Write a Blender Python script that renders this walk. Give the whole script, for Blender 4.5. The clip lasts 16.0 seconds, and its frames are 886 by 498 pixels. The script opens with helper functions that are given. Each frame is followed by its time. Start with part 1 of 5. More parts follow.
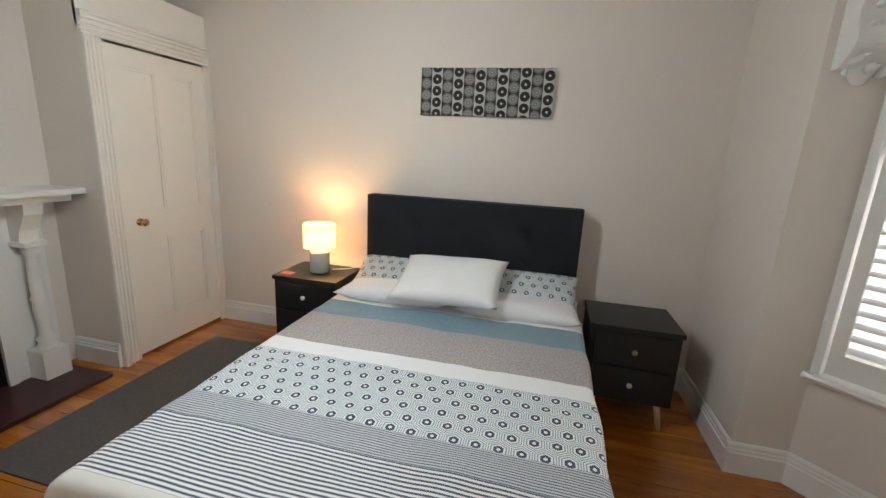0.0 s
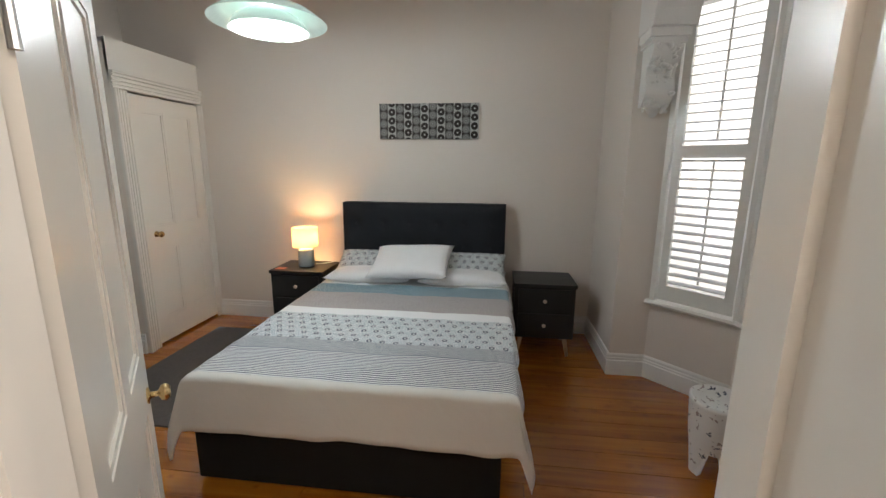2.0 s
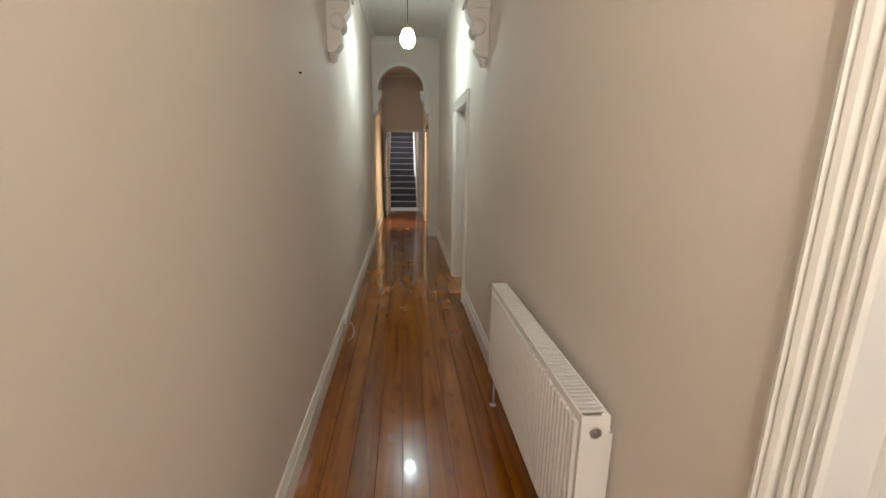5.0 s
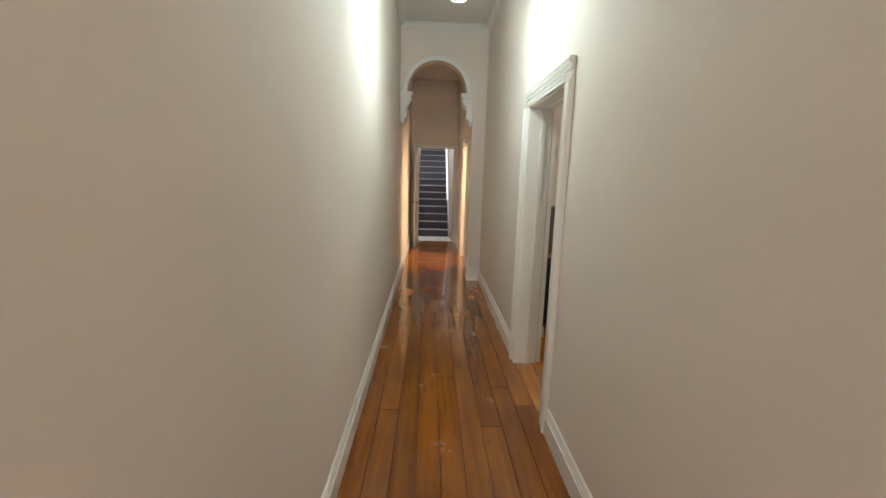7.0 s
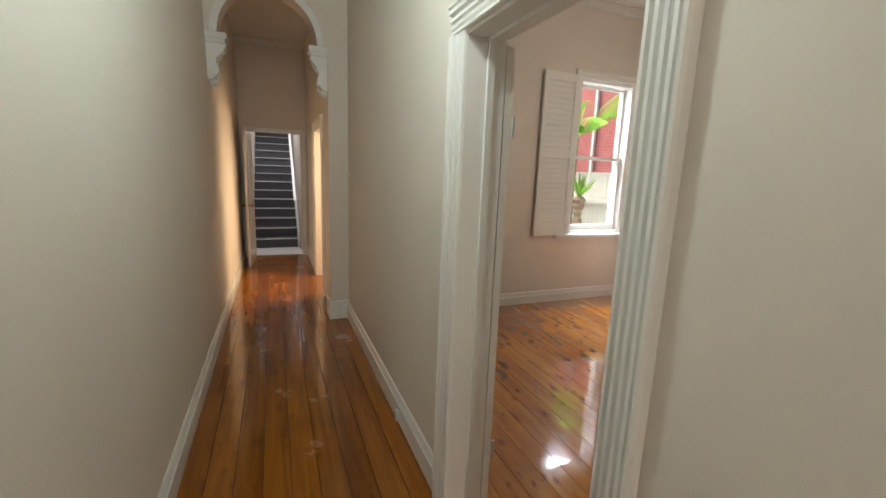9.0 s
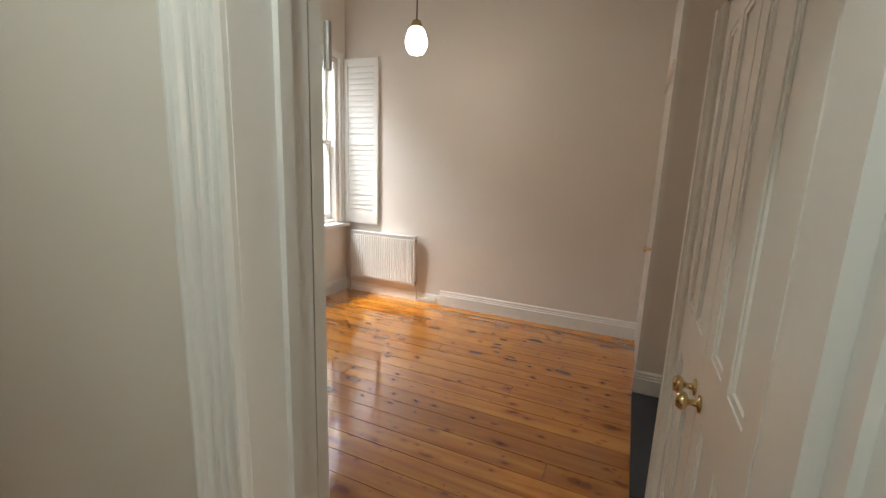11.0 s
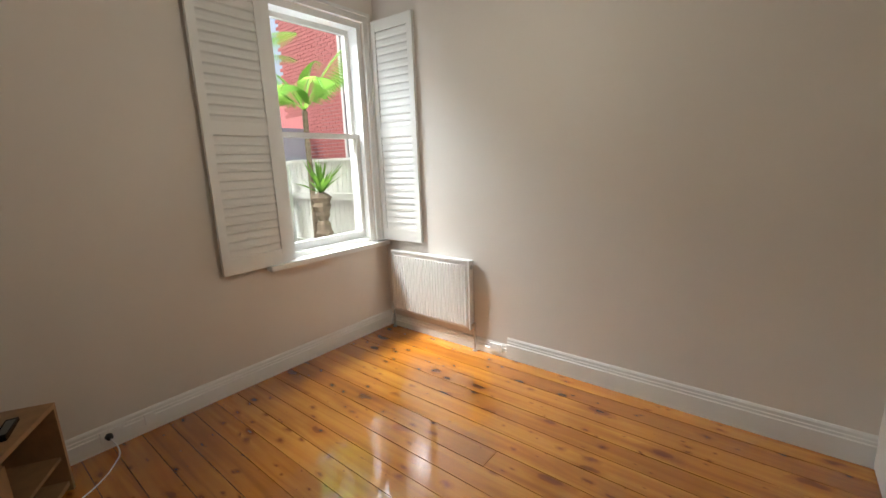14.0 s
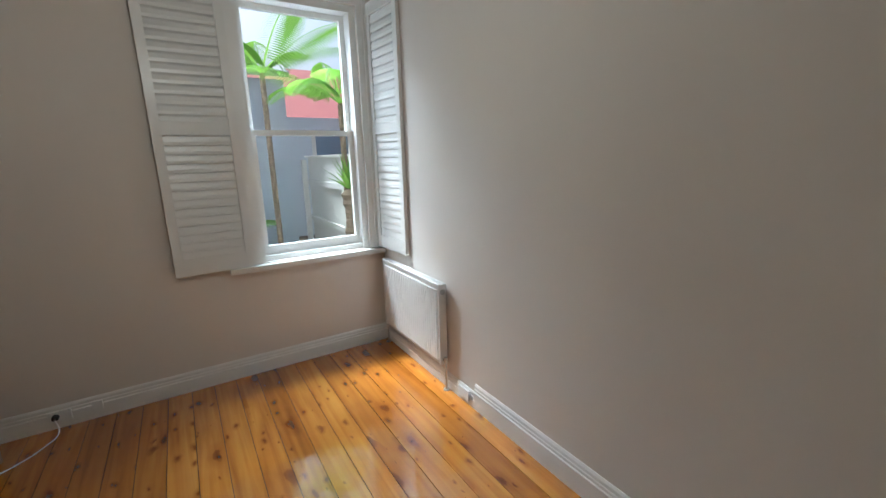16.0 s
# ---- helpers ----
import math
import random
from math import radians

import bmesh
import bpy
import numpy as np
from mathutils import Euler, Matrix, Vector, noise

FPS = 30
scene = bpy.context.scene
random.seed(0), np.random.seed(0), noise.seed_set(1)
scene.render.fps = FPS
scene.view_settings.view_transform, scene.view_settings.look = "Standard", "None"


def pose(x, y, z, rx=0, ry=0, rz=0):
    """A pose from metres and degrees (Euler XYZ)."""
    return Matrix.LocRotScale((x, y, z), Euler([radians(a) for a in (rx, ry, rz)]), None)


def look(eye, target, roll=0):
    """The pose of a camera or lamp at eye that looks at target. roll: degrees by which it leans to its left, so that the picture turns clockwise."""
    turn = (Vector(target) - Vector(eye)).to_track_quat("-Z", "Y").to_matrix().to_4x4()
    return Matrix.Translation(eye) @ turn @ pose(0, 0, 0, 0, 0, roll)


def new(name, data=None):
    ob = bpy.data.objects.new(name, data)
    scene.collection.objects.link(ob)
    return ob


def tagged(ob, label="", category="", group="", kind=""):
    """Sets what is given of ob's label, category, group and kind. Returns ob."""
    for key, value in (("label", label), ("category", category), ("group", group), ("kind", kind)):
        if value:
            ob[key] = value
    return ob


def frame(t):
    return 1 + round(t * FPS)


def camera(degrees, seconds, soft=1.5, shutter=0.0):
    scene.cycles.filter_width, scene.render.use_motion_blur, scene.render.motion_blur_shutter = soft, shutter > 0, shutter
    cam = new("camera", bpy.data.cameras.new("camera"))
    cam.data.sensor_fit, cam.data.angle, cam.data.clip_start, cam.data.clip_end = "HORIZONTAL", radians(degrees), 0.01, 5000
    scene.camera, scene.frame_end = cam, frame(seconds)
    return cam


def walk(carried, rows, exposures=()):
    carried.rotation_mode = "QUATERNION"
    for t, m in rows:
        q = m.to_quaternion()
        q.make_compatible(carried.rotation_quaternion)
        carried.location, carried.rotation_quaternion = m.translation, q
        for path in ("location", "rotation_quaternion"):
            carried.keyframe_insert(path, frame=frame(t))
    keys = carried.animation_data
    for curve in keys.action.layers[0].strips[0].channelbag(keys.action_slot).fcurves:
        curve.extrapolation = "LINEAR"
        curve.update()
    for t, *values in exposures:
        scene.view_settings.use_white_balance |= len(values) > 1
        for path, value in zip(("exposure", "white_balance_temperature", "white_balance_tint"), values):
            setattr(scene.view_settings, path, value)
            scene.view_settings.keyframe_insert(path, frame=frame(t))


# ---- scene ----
cam = camera(94.0, 16.0)
PATH = [
    (0, (0.662, -0.405, 1.581), (2.559, 0.042, 1.130), 2.9),
    (0.5, (0.452, -0.427, 1.563), (2.378, -0.148, 1.101), 1.8),
    (1, (0.215, -0.428, 1.575), (2.152, -0.196, 1.136), 1.0),
    (1.5, (-0.068, -0.461, 1.585), (1.871, -0.215, 1.159), 0.2),
    (2, (-0.267, -0.563, 1.613), (1.678, -0.326, 1.213), 0.4),
    (2.5, (-0.423, -0.651, 1.622), (1.513, -0.349, 1.222), 0.1),
    (3, (-0.540, -0.666, 1.612), (1.325, -0.077, 1.192), -0.4),
    (3.5, (-0.576, -0.729, 1.631), (0.989, 0.435, 1.188), 0.1),
    (4, (-0.627, -0.756, 1.607), (0.368, 0.920, 1.157), 0.1),
    (4.5, (-0.644, -0.698, 1.586), (-0.219, 1.209, 1.157), 1.0),
    (5, (-0.663, -0.479, 1.635), (-0.478, 1.460, 1.181), 0.8),
    (5.2, (-0.675, -0.356, 1.640), (-0.550, 1.590, 1.196), 0.5),
    (7.5, (-0.793, 1.962, 1.610), (-0.728, 3.929, 1.253), 1.6),
    (8, (-0.807, 2.349, 1.667), (-0.625, 4.306, 1.296), 1.5),
    (8.5, (-0.790, 2.834, 1.618), (-0.374, 4.757, 1.260), 1.2),
    (9, (-0.714, 3.278, 1.600), (0.034, 5.098, 1.236), 2.1),
    (9.5, (-0.668, 3.594, 1.618), (0.526, 5.153, 1.241), 2.7),
    (10, (-0.605, 3.828, 1.552), (0.914, 5.085, 1.217), 3.2),
    (10.2, (-0.582, 3.939, 1.551), (1.031, 5.074, 1.220), 3.2),
    (12.3, (-0.134, 4.437, 1.571), (1.703, 5.112, 1.158), 1.8),
    (12.5, (-0.038, 4.466, 1.545), (1.728, 5.308, 1.131), 0.8),
    (13, (0.268, 4.526, 1.540), (1.879, 5.638, 1.129), -0.7),
    (13.5, (0.622, 4.589, 1.573), (2.162, 5.795, 1.156), -1.7),
    (14, (1.034, 4.600, 1.591), (2.552, 5.836, 1.182), -2.1),
    (14.5, (1.468, 4.604, 1.638), (2.952, 5.881, 1.230), -3.6),
    (15, (1.819, 4.449, 1.635), (3.161, 5.875, 1.228), -4.1),
    (15.5, (2.047, 4.332, 1.647), (3.194, 5.912, 1.215), -2.6),
    (16, (2.315, 4.217, 1.660), (3.353, 5.867, 1.214), -1.4),
]
walk(cam, [(t, look(eye, target, roll)) for t, eye, target, roll in PATH],
     exposures=[(0.0, 1.1, 6250, 11), (1.0, 0.95, 6250, 11), (2.0, 0.8, 6200, 11), (3.0, 0.65, 6000, 10), (4.0, 0.9, 6450, 10), (5.0, 0.98, 6400, 10), (7.5, 1.45, 6350, 11),
                (9.5, 1.0, 6500, 10), (12.5, 0.95, 6500, 8), (14.0, 0.85, 6150, 5), (15.0, 0.55, 5550, 3), (16.0, 0.52, 5400, 2)])

# ---------------------------------------------------------------- world and light
world = bpy.data.worlds.new("sky")
scene.world = world
world.use_nodes = True
wn = world.node_tree.nodes
sky = wn.new("ShaderNodeTexSky")
sky.sky_type = 'NISHITA'
sky.sun_disc = False
sky.sun_elevation = radians(48)
sky.sun_rotation = radians(-25)
sky.dust_density = 7.0
sky.air_density = 0.8
wn["Background"].inputs["Strength"].default_value = 0.15
world.node_tree.links.new(sky.outputs[0], wn["Background"].inputs["Color"])


def lamp(name, kind, m, energy, color, size=0.1, size_y=None):
    d = bpy.data.lights.new(name, kind)
    d.energy, d.color = energy * (1.0 if kind == 'SUN' else 0.5), color
    if kind == 'AREA':
        d.shape, d.size, d.size_y = 'RECTANGLE', size, size_y or size
        d.spread = radians(140)
    elif kind == 'SUN':
        d.angle = size
    else:
        d.shadow_soft_size = size
    ob = new(name, d)
    ob.matrix_basis = m
    return ob


lamp("sun", 'SUN', look((0.0, 16.0, 14.0), (3.6, 9.0, 0.0)), 5.0, (1.0, 0.97, 0.93), radians(14))
# area lamps that stand in for sky light, outside the back and bay windows
lamp("daylight_back_window", 'AREA', look((3.2, 8.5, 3.75), (1.6, 5.4, 1.2)), 300, (0.84, 0.93, 1.0), 1.8, 1.0)
lamp("daylight_bay_window", 'AREA', look((1.90, -2.56, 1.75), (1.90, 0, 1.2)), 3.4, (0.86, 0.94, 1.0), 1.1, 1.9)
lamp("daylight_bay_side", 'AREA', look((2.90, -2.20, 1.75), (1.6, -0.4, 1.3)), 1.4, (0.86, 0.94, 1.0), 0.5, 1.9)
# added warm light for the unseen street end, inside the shut door
lamp("fill_street_end", 'AREA', look((-0.615, -2.34, 1.9), (-0.6, 0, 1.2)), 18, (1.0, 0.90, 0.80), 0.8, 1.6)
# warm lamp added in the side room, whose own source is unseen
lamp("fill_side_room", 'AREA', look((0.9, 9.15, 1.6), (-1.2, 9.2, 0.5)), 40, (1.0, 0.72, 0.42), 0.8, 1.8)
# overhead light added for the stair; the stairwell has no window
lamp("fill_stairwell", 'AREA', look((-0.65, 13.2, 4.0), (-0.65, 12.2, 0.2)), 30, (0.92, 0.95, 1.0), 0.7, 1.2)
# lamp bulbs
lamp("bulb_bedroom", 'POINT', pose(1.925, 0.615, 2.235), 62, (0.93, 1.0, 0.98), 0.05)
lamp("bulb_bedside", 'POINT', pose(3.43, 1.215, 0.935), 13, (1.0, 0.60, 0.25), 0.05)
lamp("bulb_hall", 'POINT', pose(-0.61, 4.56, 2.71), 27, (0.84, 1.0, 0.95), 0.07)
# unseen lamp, assumed from the warm glow on the front hall walls
lamp("assumed_bulb_front_hall", 'POINT', pose(-0.61, -0.9, 2.71), 38, (1.0, 0.87, 0.70), 0.07)
lamp("bulb_back_room", 'POINT', pose(2.51, 5.89, 2.38), 15, (1.0, 0.90, 0.74), 0.06)


# ---------------------------------------------------------------- materials
def mat(name, color, rough=0.5, metal=0.0, var=0.06, scale=3.0, bump=0.0, bscale=60.0, coat=0.0, emit=None, power=0.0, sheen=0.0):
    m = bpy.data.materials.new(name)
    m.use_nodes = True
    n, l = m.node_tree.nodes, m.node_tree.links
    b = n["Principled BSDF"]
    b.inputs["Roughness"].default_value = rough
    b.inputs["Metallic"].default_value = metal
    b.inputs["Coat Weight"].default_value = coat
    b.inputs["Coat Roughness"].default_value = 0.08
    b.inputs["Sheen Weight"].default_value = sheen
    geo = n.new("ShaderNodeNewGeometry")
    big = n.new("ShaderNodeTexNoise")
    big.inputs["Scale"].default_value = scale
    big.inputs["Detail"].default_value = 6
    l.new(geo.outputs["Position"], big.inputs["Vector"])
    mix = n.new("ShaderNodeMix")
    mix.data_type = 'RGBA'
    lo = tuple(max(0.0, c * (1 - var * 1.6)) for c in color)
    hi = tuple(min(1.0, c * (1 + var)) for c in color)
    mix.inputs["A"].default_value, mix.inputs["B"].default_value = (*lo, 1), (*hi, 1)
    l.new(big.outputs["Fac"], mix.inputs["Factor"])
    l.new(mix.outputs["Result"], b.inputs["Base Color"])
    if bump:
        fine = n.new("ShaderNodeTexNoise")
        fine.inputs["Scale"].default_value = bscale
        fine.inputs["Detail"].default_value = 4
        l.new(geo.outputs["Position"], fine.inputs["Vector"])
        bn = n.new("ShaderNodeBump")
        bn.inputs["Strength"].default_value = bump
        bn.inputs["Distance"].default_value = 0.004
        l.new(fine.outputs["Fac"], bn.inputs["Height"])
        l.new(bn.outputs["Normal"], b.inputs["Normal"])
    if emit:
        b.inputs["Emission Color"].default_value = (*emit, 1)
        b.inputs["Emission Strength"].default_value = power
    return m


def through_cloth(m, color, share):
    """Lets light pass through a thin material, scattered."""
    n, l = m.node_tree.nodes, m.node_tree.links
    tr = n.new("ShaderNodeBsdfTranslucent")
    tr.inputs["Color"].default_value = (*color, 1)
    mx = n.new("ShaderNodeMixShader")
    mx.inputs[0].default_value = share
    l.new(n["Principled BSDF"].outputs[0], mx.inputs[1])
    l.new(tr.outputs[0], mx.inputs[2])
    l.new(mx.outputs[0], n["Material Output"].inputs["Surface"])


def math_node(n, l, op, a, b=None):
    m = n.new("ShaderNodeMath")
    m.operation = op
    for i, v in enumerate((a, b)):
        if v is None:
            continue
        if isinstance(v, (int, float)):
            m.inputs[i].default_value = v
        else:
            l.new(v, m.inputs[i])
    return m.outputs[0]


def ramp_node(n, l, fac, stops, mode='LINEAR'):
    r = n.new("ShaderNodeValToRGB")
    r.color_ramp.interpolation = mode
    els = r.color_ramp.elements
    while len(els) < len(stops):
        els.new(0.5)
    for e, (p, c) in zip(els, stops):
        e.position, e.color = p, (*c, 1)
    l.new(fac, r.inputs["Fac"])
    return r.outputs["Color"]


def blend(n, l, fac, a, b, kind='MIX'):
    m = n.new("ShaderNodeMix")
    m.data_type, m.blend_type = 'RGBA', kind
    for key, v in (("Factor", fac), ("A", a), ("B", b)):
        if isinstance(v, (int, float)):
            m.inputs[key].default_value = v
        elif isinstance(v, tuple):
            m.inputs[key].default_value = (*v, 1)
        else:
            l.new(v, m.inputs[key])
    return m.outputs["Result"]


def floor_mat(name, dark, mid, light, rough=0.13, knots=0.6, coat_ior=1.5, coat=0.6):
    """Varnished boards that run along y."""
    m = bpy.data.materials.new(name)
    m.use_nodes = True
    n, l = m.node_tree.nodes, m.node_tree.links
    b = n["Principled BSDF"]
    geo, info = n.new("ShaderNodeNewGeometry"), n.new("ShaderNodeObjectInfo")
    shift = n.new("ShaderNodeVectorMath")
    shift.operation = 'MULTIPLY_ADD'
    comb = n.new("ShaderNodeCombineXYZ")
    for k in ("X", "Y", "Z"):
        l.new(info.outputs["Random"], comb.inputs[k])
    shift.inputs[1].default_value = (17.0, 31.0, 9.0)
    l.new(comb.outputs[0], shift.inputs[0])
    l.new(geo.outputs["Position"], shift.inputs[2])
    stretch = n.new("ShaderNodeMapping")
    stretch.inputs["Scale"].default_value = (13.0, 0.7, 1.0)
    l.new(shift.outputs[0], stretch.inputs["Vector"])
    grain = n.new("ShaderNodeTexNoise")
    grain.inputs["Scale"].default_value, grain.inputs["Detail"].default_value = 1.3, 5
    grain.inputs["Distortion"].default_value = 0.8
    l.new(stretch.outputs[0], grain.inputs["Vector"])
    col = ramp_node(n, l, grain.outputs["Fac"], [(0.25, dark), (0.5, mid), (0.72, light)])
    tone = ramp_node(n, l, info.outputs["Random"], [(0.0, (0.72, 0.66, 0.60)), (0.5, (0.92, 0.9, 0.88)), (1.0, (1.0, 1.0, 1.0))])
    col = blend(n, l, 1.0, col, tone, 'MULTIPLY')
    blot = n.new("ShaderNodeTexNoise")
    blot.inputs["Scale"].default_value, blot.inputs["Detail"].default_value = 2.2, 4
    l.new(geo.outputs["Position"], blot.inputs["Vector"])
    col = blend(n, l, 0.35, col, ramp_node(n, l, blot.outputs["Fac"], [(0.3, (0.5, 0.42, 0.36)), (0.65, (1, 1, 1))]), 'MULTIPLY')
    if knots:
        warp = n.new("ShaderNodeTexNoise")
        warp.inputs["Scale"].default_value, warp.inputs["Detail"].default_value = 9.0, 3
        l.new(shift.outputs[0], warp.inputs["Vector"])
        bent = n.new("ShaderNodeVectorMath")
        bent.operation = 'MULTIPLY_ADD'
        bent.inputs[1].default_value = (0.05, 0.09, 0.0)
        l.new(warp.outputs["Color"], bent.inputs[0])
        l.new(shift.outputs[0], bent.inputs[2])
        for sx, sy, lo, hi, halo in ((6.5, 2.6, 0.02, 0.20, 0.75), (11.0, 6.0, 0.0, 0.16, 0.6)):
            km = n.new("ShaderNodeMapping")
            km.inputs["Scale"].default_value = (sx, sy, 1.0)
            l.new(bent.outputs[0], km.inputs["Vector"])
            vor = n.new("ShaderNodeTexVoronoi")
            vor.voronoi_dimensions = '2D'
            vor.inputs["Scale"].default_value = 1.0
            l.new(km.outputs[0], vor.inputs["Vector"])
            pick = n.new("ShaderNodeSeparateColor")
            l.new(vor.outputs["Color"], pick.inputs[0])
            odd = math_node(n, l, 'POWER', pick.outputs[0], 3.5)
            size = math_node(n, l, 'ADD', math_node(n, l, 'MULTIPLY', odd, hi), lo + 0.001)
            far = math_node(n, l, 'DIVIDE', vor.outputs["Distance"], size)
            near = math_node(n, l, 'MULTIPLY', far, 0.4)
            ring = ramp_node(n, l, near, [(0.0, (0.22, 0.10, 0.06)), (0.30, (0.38, 0.20, 0.11)), (0.42, (halo, halo * 0.85, halo * 0.7)), (1.0, (1, 1, 1))])
            col = blend(n, l, knots, col, ring, 'MULTIPLY')
    l.new(col, b.inputs["Base Color"])
    wear = ramp_node(n, l, blot.outputs["Fac"], [(0.3, (rough * 0.6,) * 3), (0.7, (rough * 1.7,) * 3)])
    l.new(wear, b.inputs["Roughness"])
    b.inputs["Coat Weight"].default_value = coat
    b.inputs["Coat IOR"].default_value = coat_ior
    b.inputs["Coat Roughness"].default_value = 0.04
    bn = n.new("ShaderNodeBump")
    bn.inputs["Strength"].default_value, bn.inputs["Distance"].default_value = 0.12, 0.003
    l.new(blend(n, l, 0.5, grain.outputs["Fac"], blot.outputs["Fac"]), bn.inputs["Height"])
    l.new(bn.outputs["Normal"], b.inputs["Normal"])
    l.new(bn.outputs["Normal"], b.inputs["Coat Normal"])
    return m


def quilt_mat(name, pattern_only=False):
    """Printed cotton; the first coordinate runs from the pillows to the foot, in metres."""
    m = bpy.data.materials.new(name)
    m.use_nodes = True
    n, l = m.node_tree.nodes, m.node_tree.links
    b = n["Principled BSDF"]
    b.inputs["Roughness"].default_value = 0.9
    b.inputs["Sheen Weight"].default_value = 0.2
    uv = n.new("ShaderNodeUVMap")
    sep = n.new("ShaderNodeSeparateXYZ")
    l.new(uv.outputs[0], sep.inputs[0])
    u, v = sep.outputs["X"], sep.outputs["Y"]

    def rings(k, stops):
        cells = []
        for off in (0.0, 0.5):
            fv = math_node(n, l, 'SUBTRACT', math_node(n, l, 'FRACT', math_node(n, l, 'ADD', math_node(n, l, 'MULTIPLY', v, k), 20.0 + off)), 0.5)
            fu = math_node(n, l, 'SUBTRACT', math_node(n, l, 'FRACT', math_node(n, l, 'ADD', math_node(n, l, 'MULTIPLY', u, k / 1.84), 20.0 + off)), 0.5)
            av_, au_ = math_node(n, l, 'ABSOLUTE', fv), math_node(n, l, 'MULTIPLY', math_node(n, l, 'ABSOLUTE', fu), 1.732)
            cells.append(math_node(n, l, 'MAXIMUM', av_, math_node(n, l, 'ADD', math_node(n, l, 'MULTIPLY', av_, 0.5), math_node(n, l, 'MULTIPLY', au_, 0.866))))
        hexd = math_node(n, l, 'MINIMUM', cells[0], cells[1])
        return ramp_node(n, l, hexd, stops, 'CONSTANT')
    white, navy, grey, teal = (0.80, 0.81, 0.82), (0.045, 0.06, 0.10), (0.36, 0.43, 0.48), (0.10, 0.20, 0.26)
    pale = (0.27, 0.35, 0.39)
    hexes = rings(12.8, [(0.0, white), (0.085, navy), (0.215, white), (0.30, pale), (0.36, white), (0.42, pale), (0.47, white)])
    if pattern_only:
        l.new(hexes, b.inputs["Base Color"])
        return m
    fine = rings(34.0, [(0.0, (0.42, 0.50, 0.55)), (0.14, teal), (0.36, (0.30, 0.42, 0.48)), (0.45, teal)])
    s = math_node(n, l, 'FRACT', math_node(n, l, 'MULTIPLY', u, 58.0))
    lines = ramp_node(n, l, s, [(0.0, (0.07, 0.085, 0.13)), (0.45, (0.72, 0.73, 0.74))], 'CONSTANT')
    s2 = math_node(n, l, 'FRACT', math_node(n, l, 'MULTIPLY', u, 88.0))
    weave = ramp_node(n, l, s2, [(0.0, (0.13, 0.15, 0.20)), (0.45, (0.55, 0.56, 0.58))], 'CONSTANT')
    ns = n.new("ShaderNodeTexNoise")
    ns.inputs["Scale"].default_value = 90
    l.new(uv.outputs[0], ns.inputs["Vector"])
    taupe = ramp_node(n, l, ns.outputs["Fac"], [(0.35, (0.30, 0.27, 0.27)), (0.65, (0.46, 0.43, 0.43))])
    col = white

    def band(start, c):
        return blend(n, l, math_node(n, l, 'GREATER_THAN', u, start), col, c)
    for start, c in ((BANDS[0], fine), (BANDS[1], taupe), (BANDS[2], white), (BANDS[3], hexes), (BANDS[4], weave),
                     (BANDS[5], lines), (BANDS[6], (0.66, 0.65, 0.62))):
        col = band(start, c)
    l.new(col, b.inputs["Base Color"])
    bn = n.new("ShaderNodeBump")
    bn.inputs["Strength"].default_value, bn.inputs["Distance"].default_value = 0.3, 0.01
    crease = n.new("ShaderNodeTexNoise")
    crease.inputs["Scale"].default_value, crease.inputs["Detail"].default_value, crease.inputs["Distortion"].default_value = 7, 4, 1.2
    l.new(uv.outputs[0], crease.inputs["Vector"])
    l.new(crease.outputs["Fac"], bn.inputs["Height"])
    l.new(bn.outputs["Normal"], b.inputs["Normal"])
    return m


# where the printed bands begin, metres from the top hem
BANDS = (0.18, 0.42, 0.78, 0.90, 1.31, 1.45, 1.76)

WALL = mat("wall_paint", (0.74, 0.68, 0.62), 0.75, var=0.03, scale=1.4, bump=0.08, bscale=35)
HALL = WALL
CEIL = mat("ceiling_paint", (0.74, 0.73, 0.70), 0.85, var=0.03, bump=0.05)
TRIM = mat("trim_gloss_white", (0.80, 0.79, 0.76), 0.28, var=0.03, scale=2.0, bump=0.03, bscale=18)
DOORW = mat("door_cream_white", (0.80, 0.77, 0.72), 0.26, var=0.03, scale=2.0, bump=0.04, bscale=14)
PLASTER = mat("plaster_white", (0.80, 0.79, 0.77), 0.6, var=0.05, bump=0.2)
PLANK_HALL = floor_mat("hall_boards", (0.20, 0.060, 0.006), (0.32, 0.105, 0.008), (0.40, 0.150, 0.012), 0.17, 0.3, 1.5, 0.4)
PLANK_BED = floor_mat("bedroom_boards", (0.30, 0.088, 0.008), (0.45, 0.155, 0.014), (0.55, 0.215, 0.022), 0.16, 0.35)
PLANK_BACK = floor_mat("back_room_boards", (0.36, 0.115, 0.012), (0.54, 0.20, 0.022), (0.64, 0.27, 0.035), 0.09, 0.8, 1.7, 1.0)
GAP = mat("under_floor", (0.03, 0.018, 0.01), 0.9)
CHAR = mat("charcoal_linen", (0.009, 0.011, 0.016), 0.95, var=0.25, scale=140, bump=0.5, bscale=400)
BLACKBASE = mat("black_fabric", (0.005, 0.005, 0.005), 0.95, var=0.2, scale=120, bump=0.4, bscale=300)
NIGHT = mat("dark_painted_wood", (0.010, 0.011, 0.012), 0.40, var=0.12, scale=8, bump=0.05)
LEGWOOD = mat("pale_oak_leg", (0.50, 0.33, 0.18), 0.5, var=0.2, scale=14)
BRASS = mat("brass", (0.62, 0.45, 0.22), 0.25, 1.0, var=0.1, scale=20)
KNOB = mat("pale_knob", (0.62, 0.52, 0.42), 0.35, 0.6)
STEEL = mat("steel", (0.55, 0.55, 0.55), 0.3, 1.0)
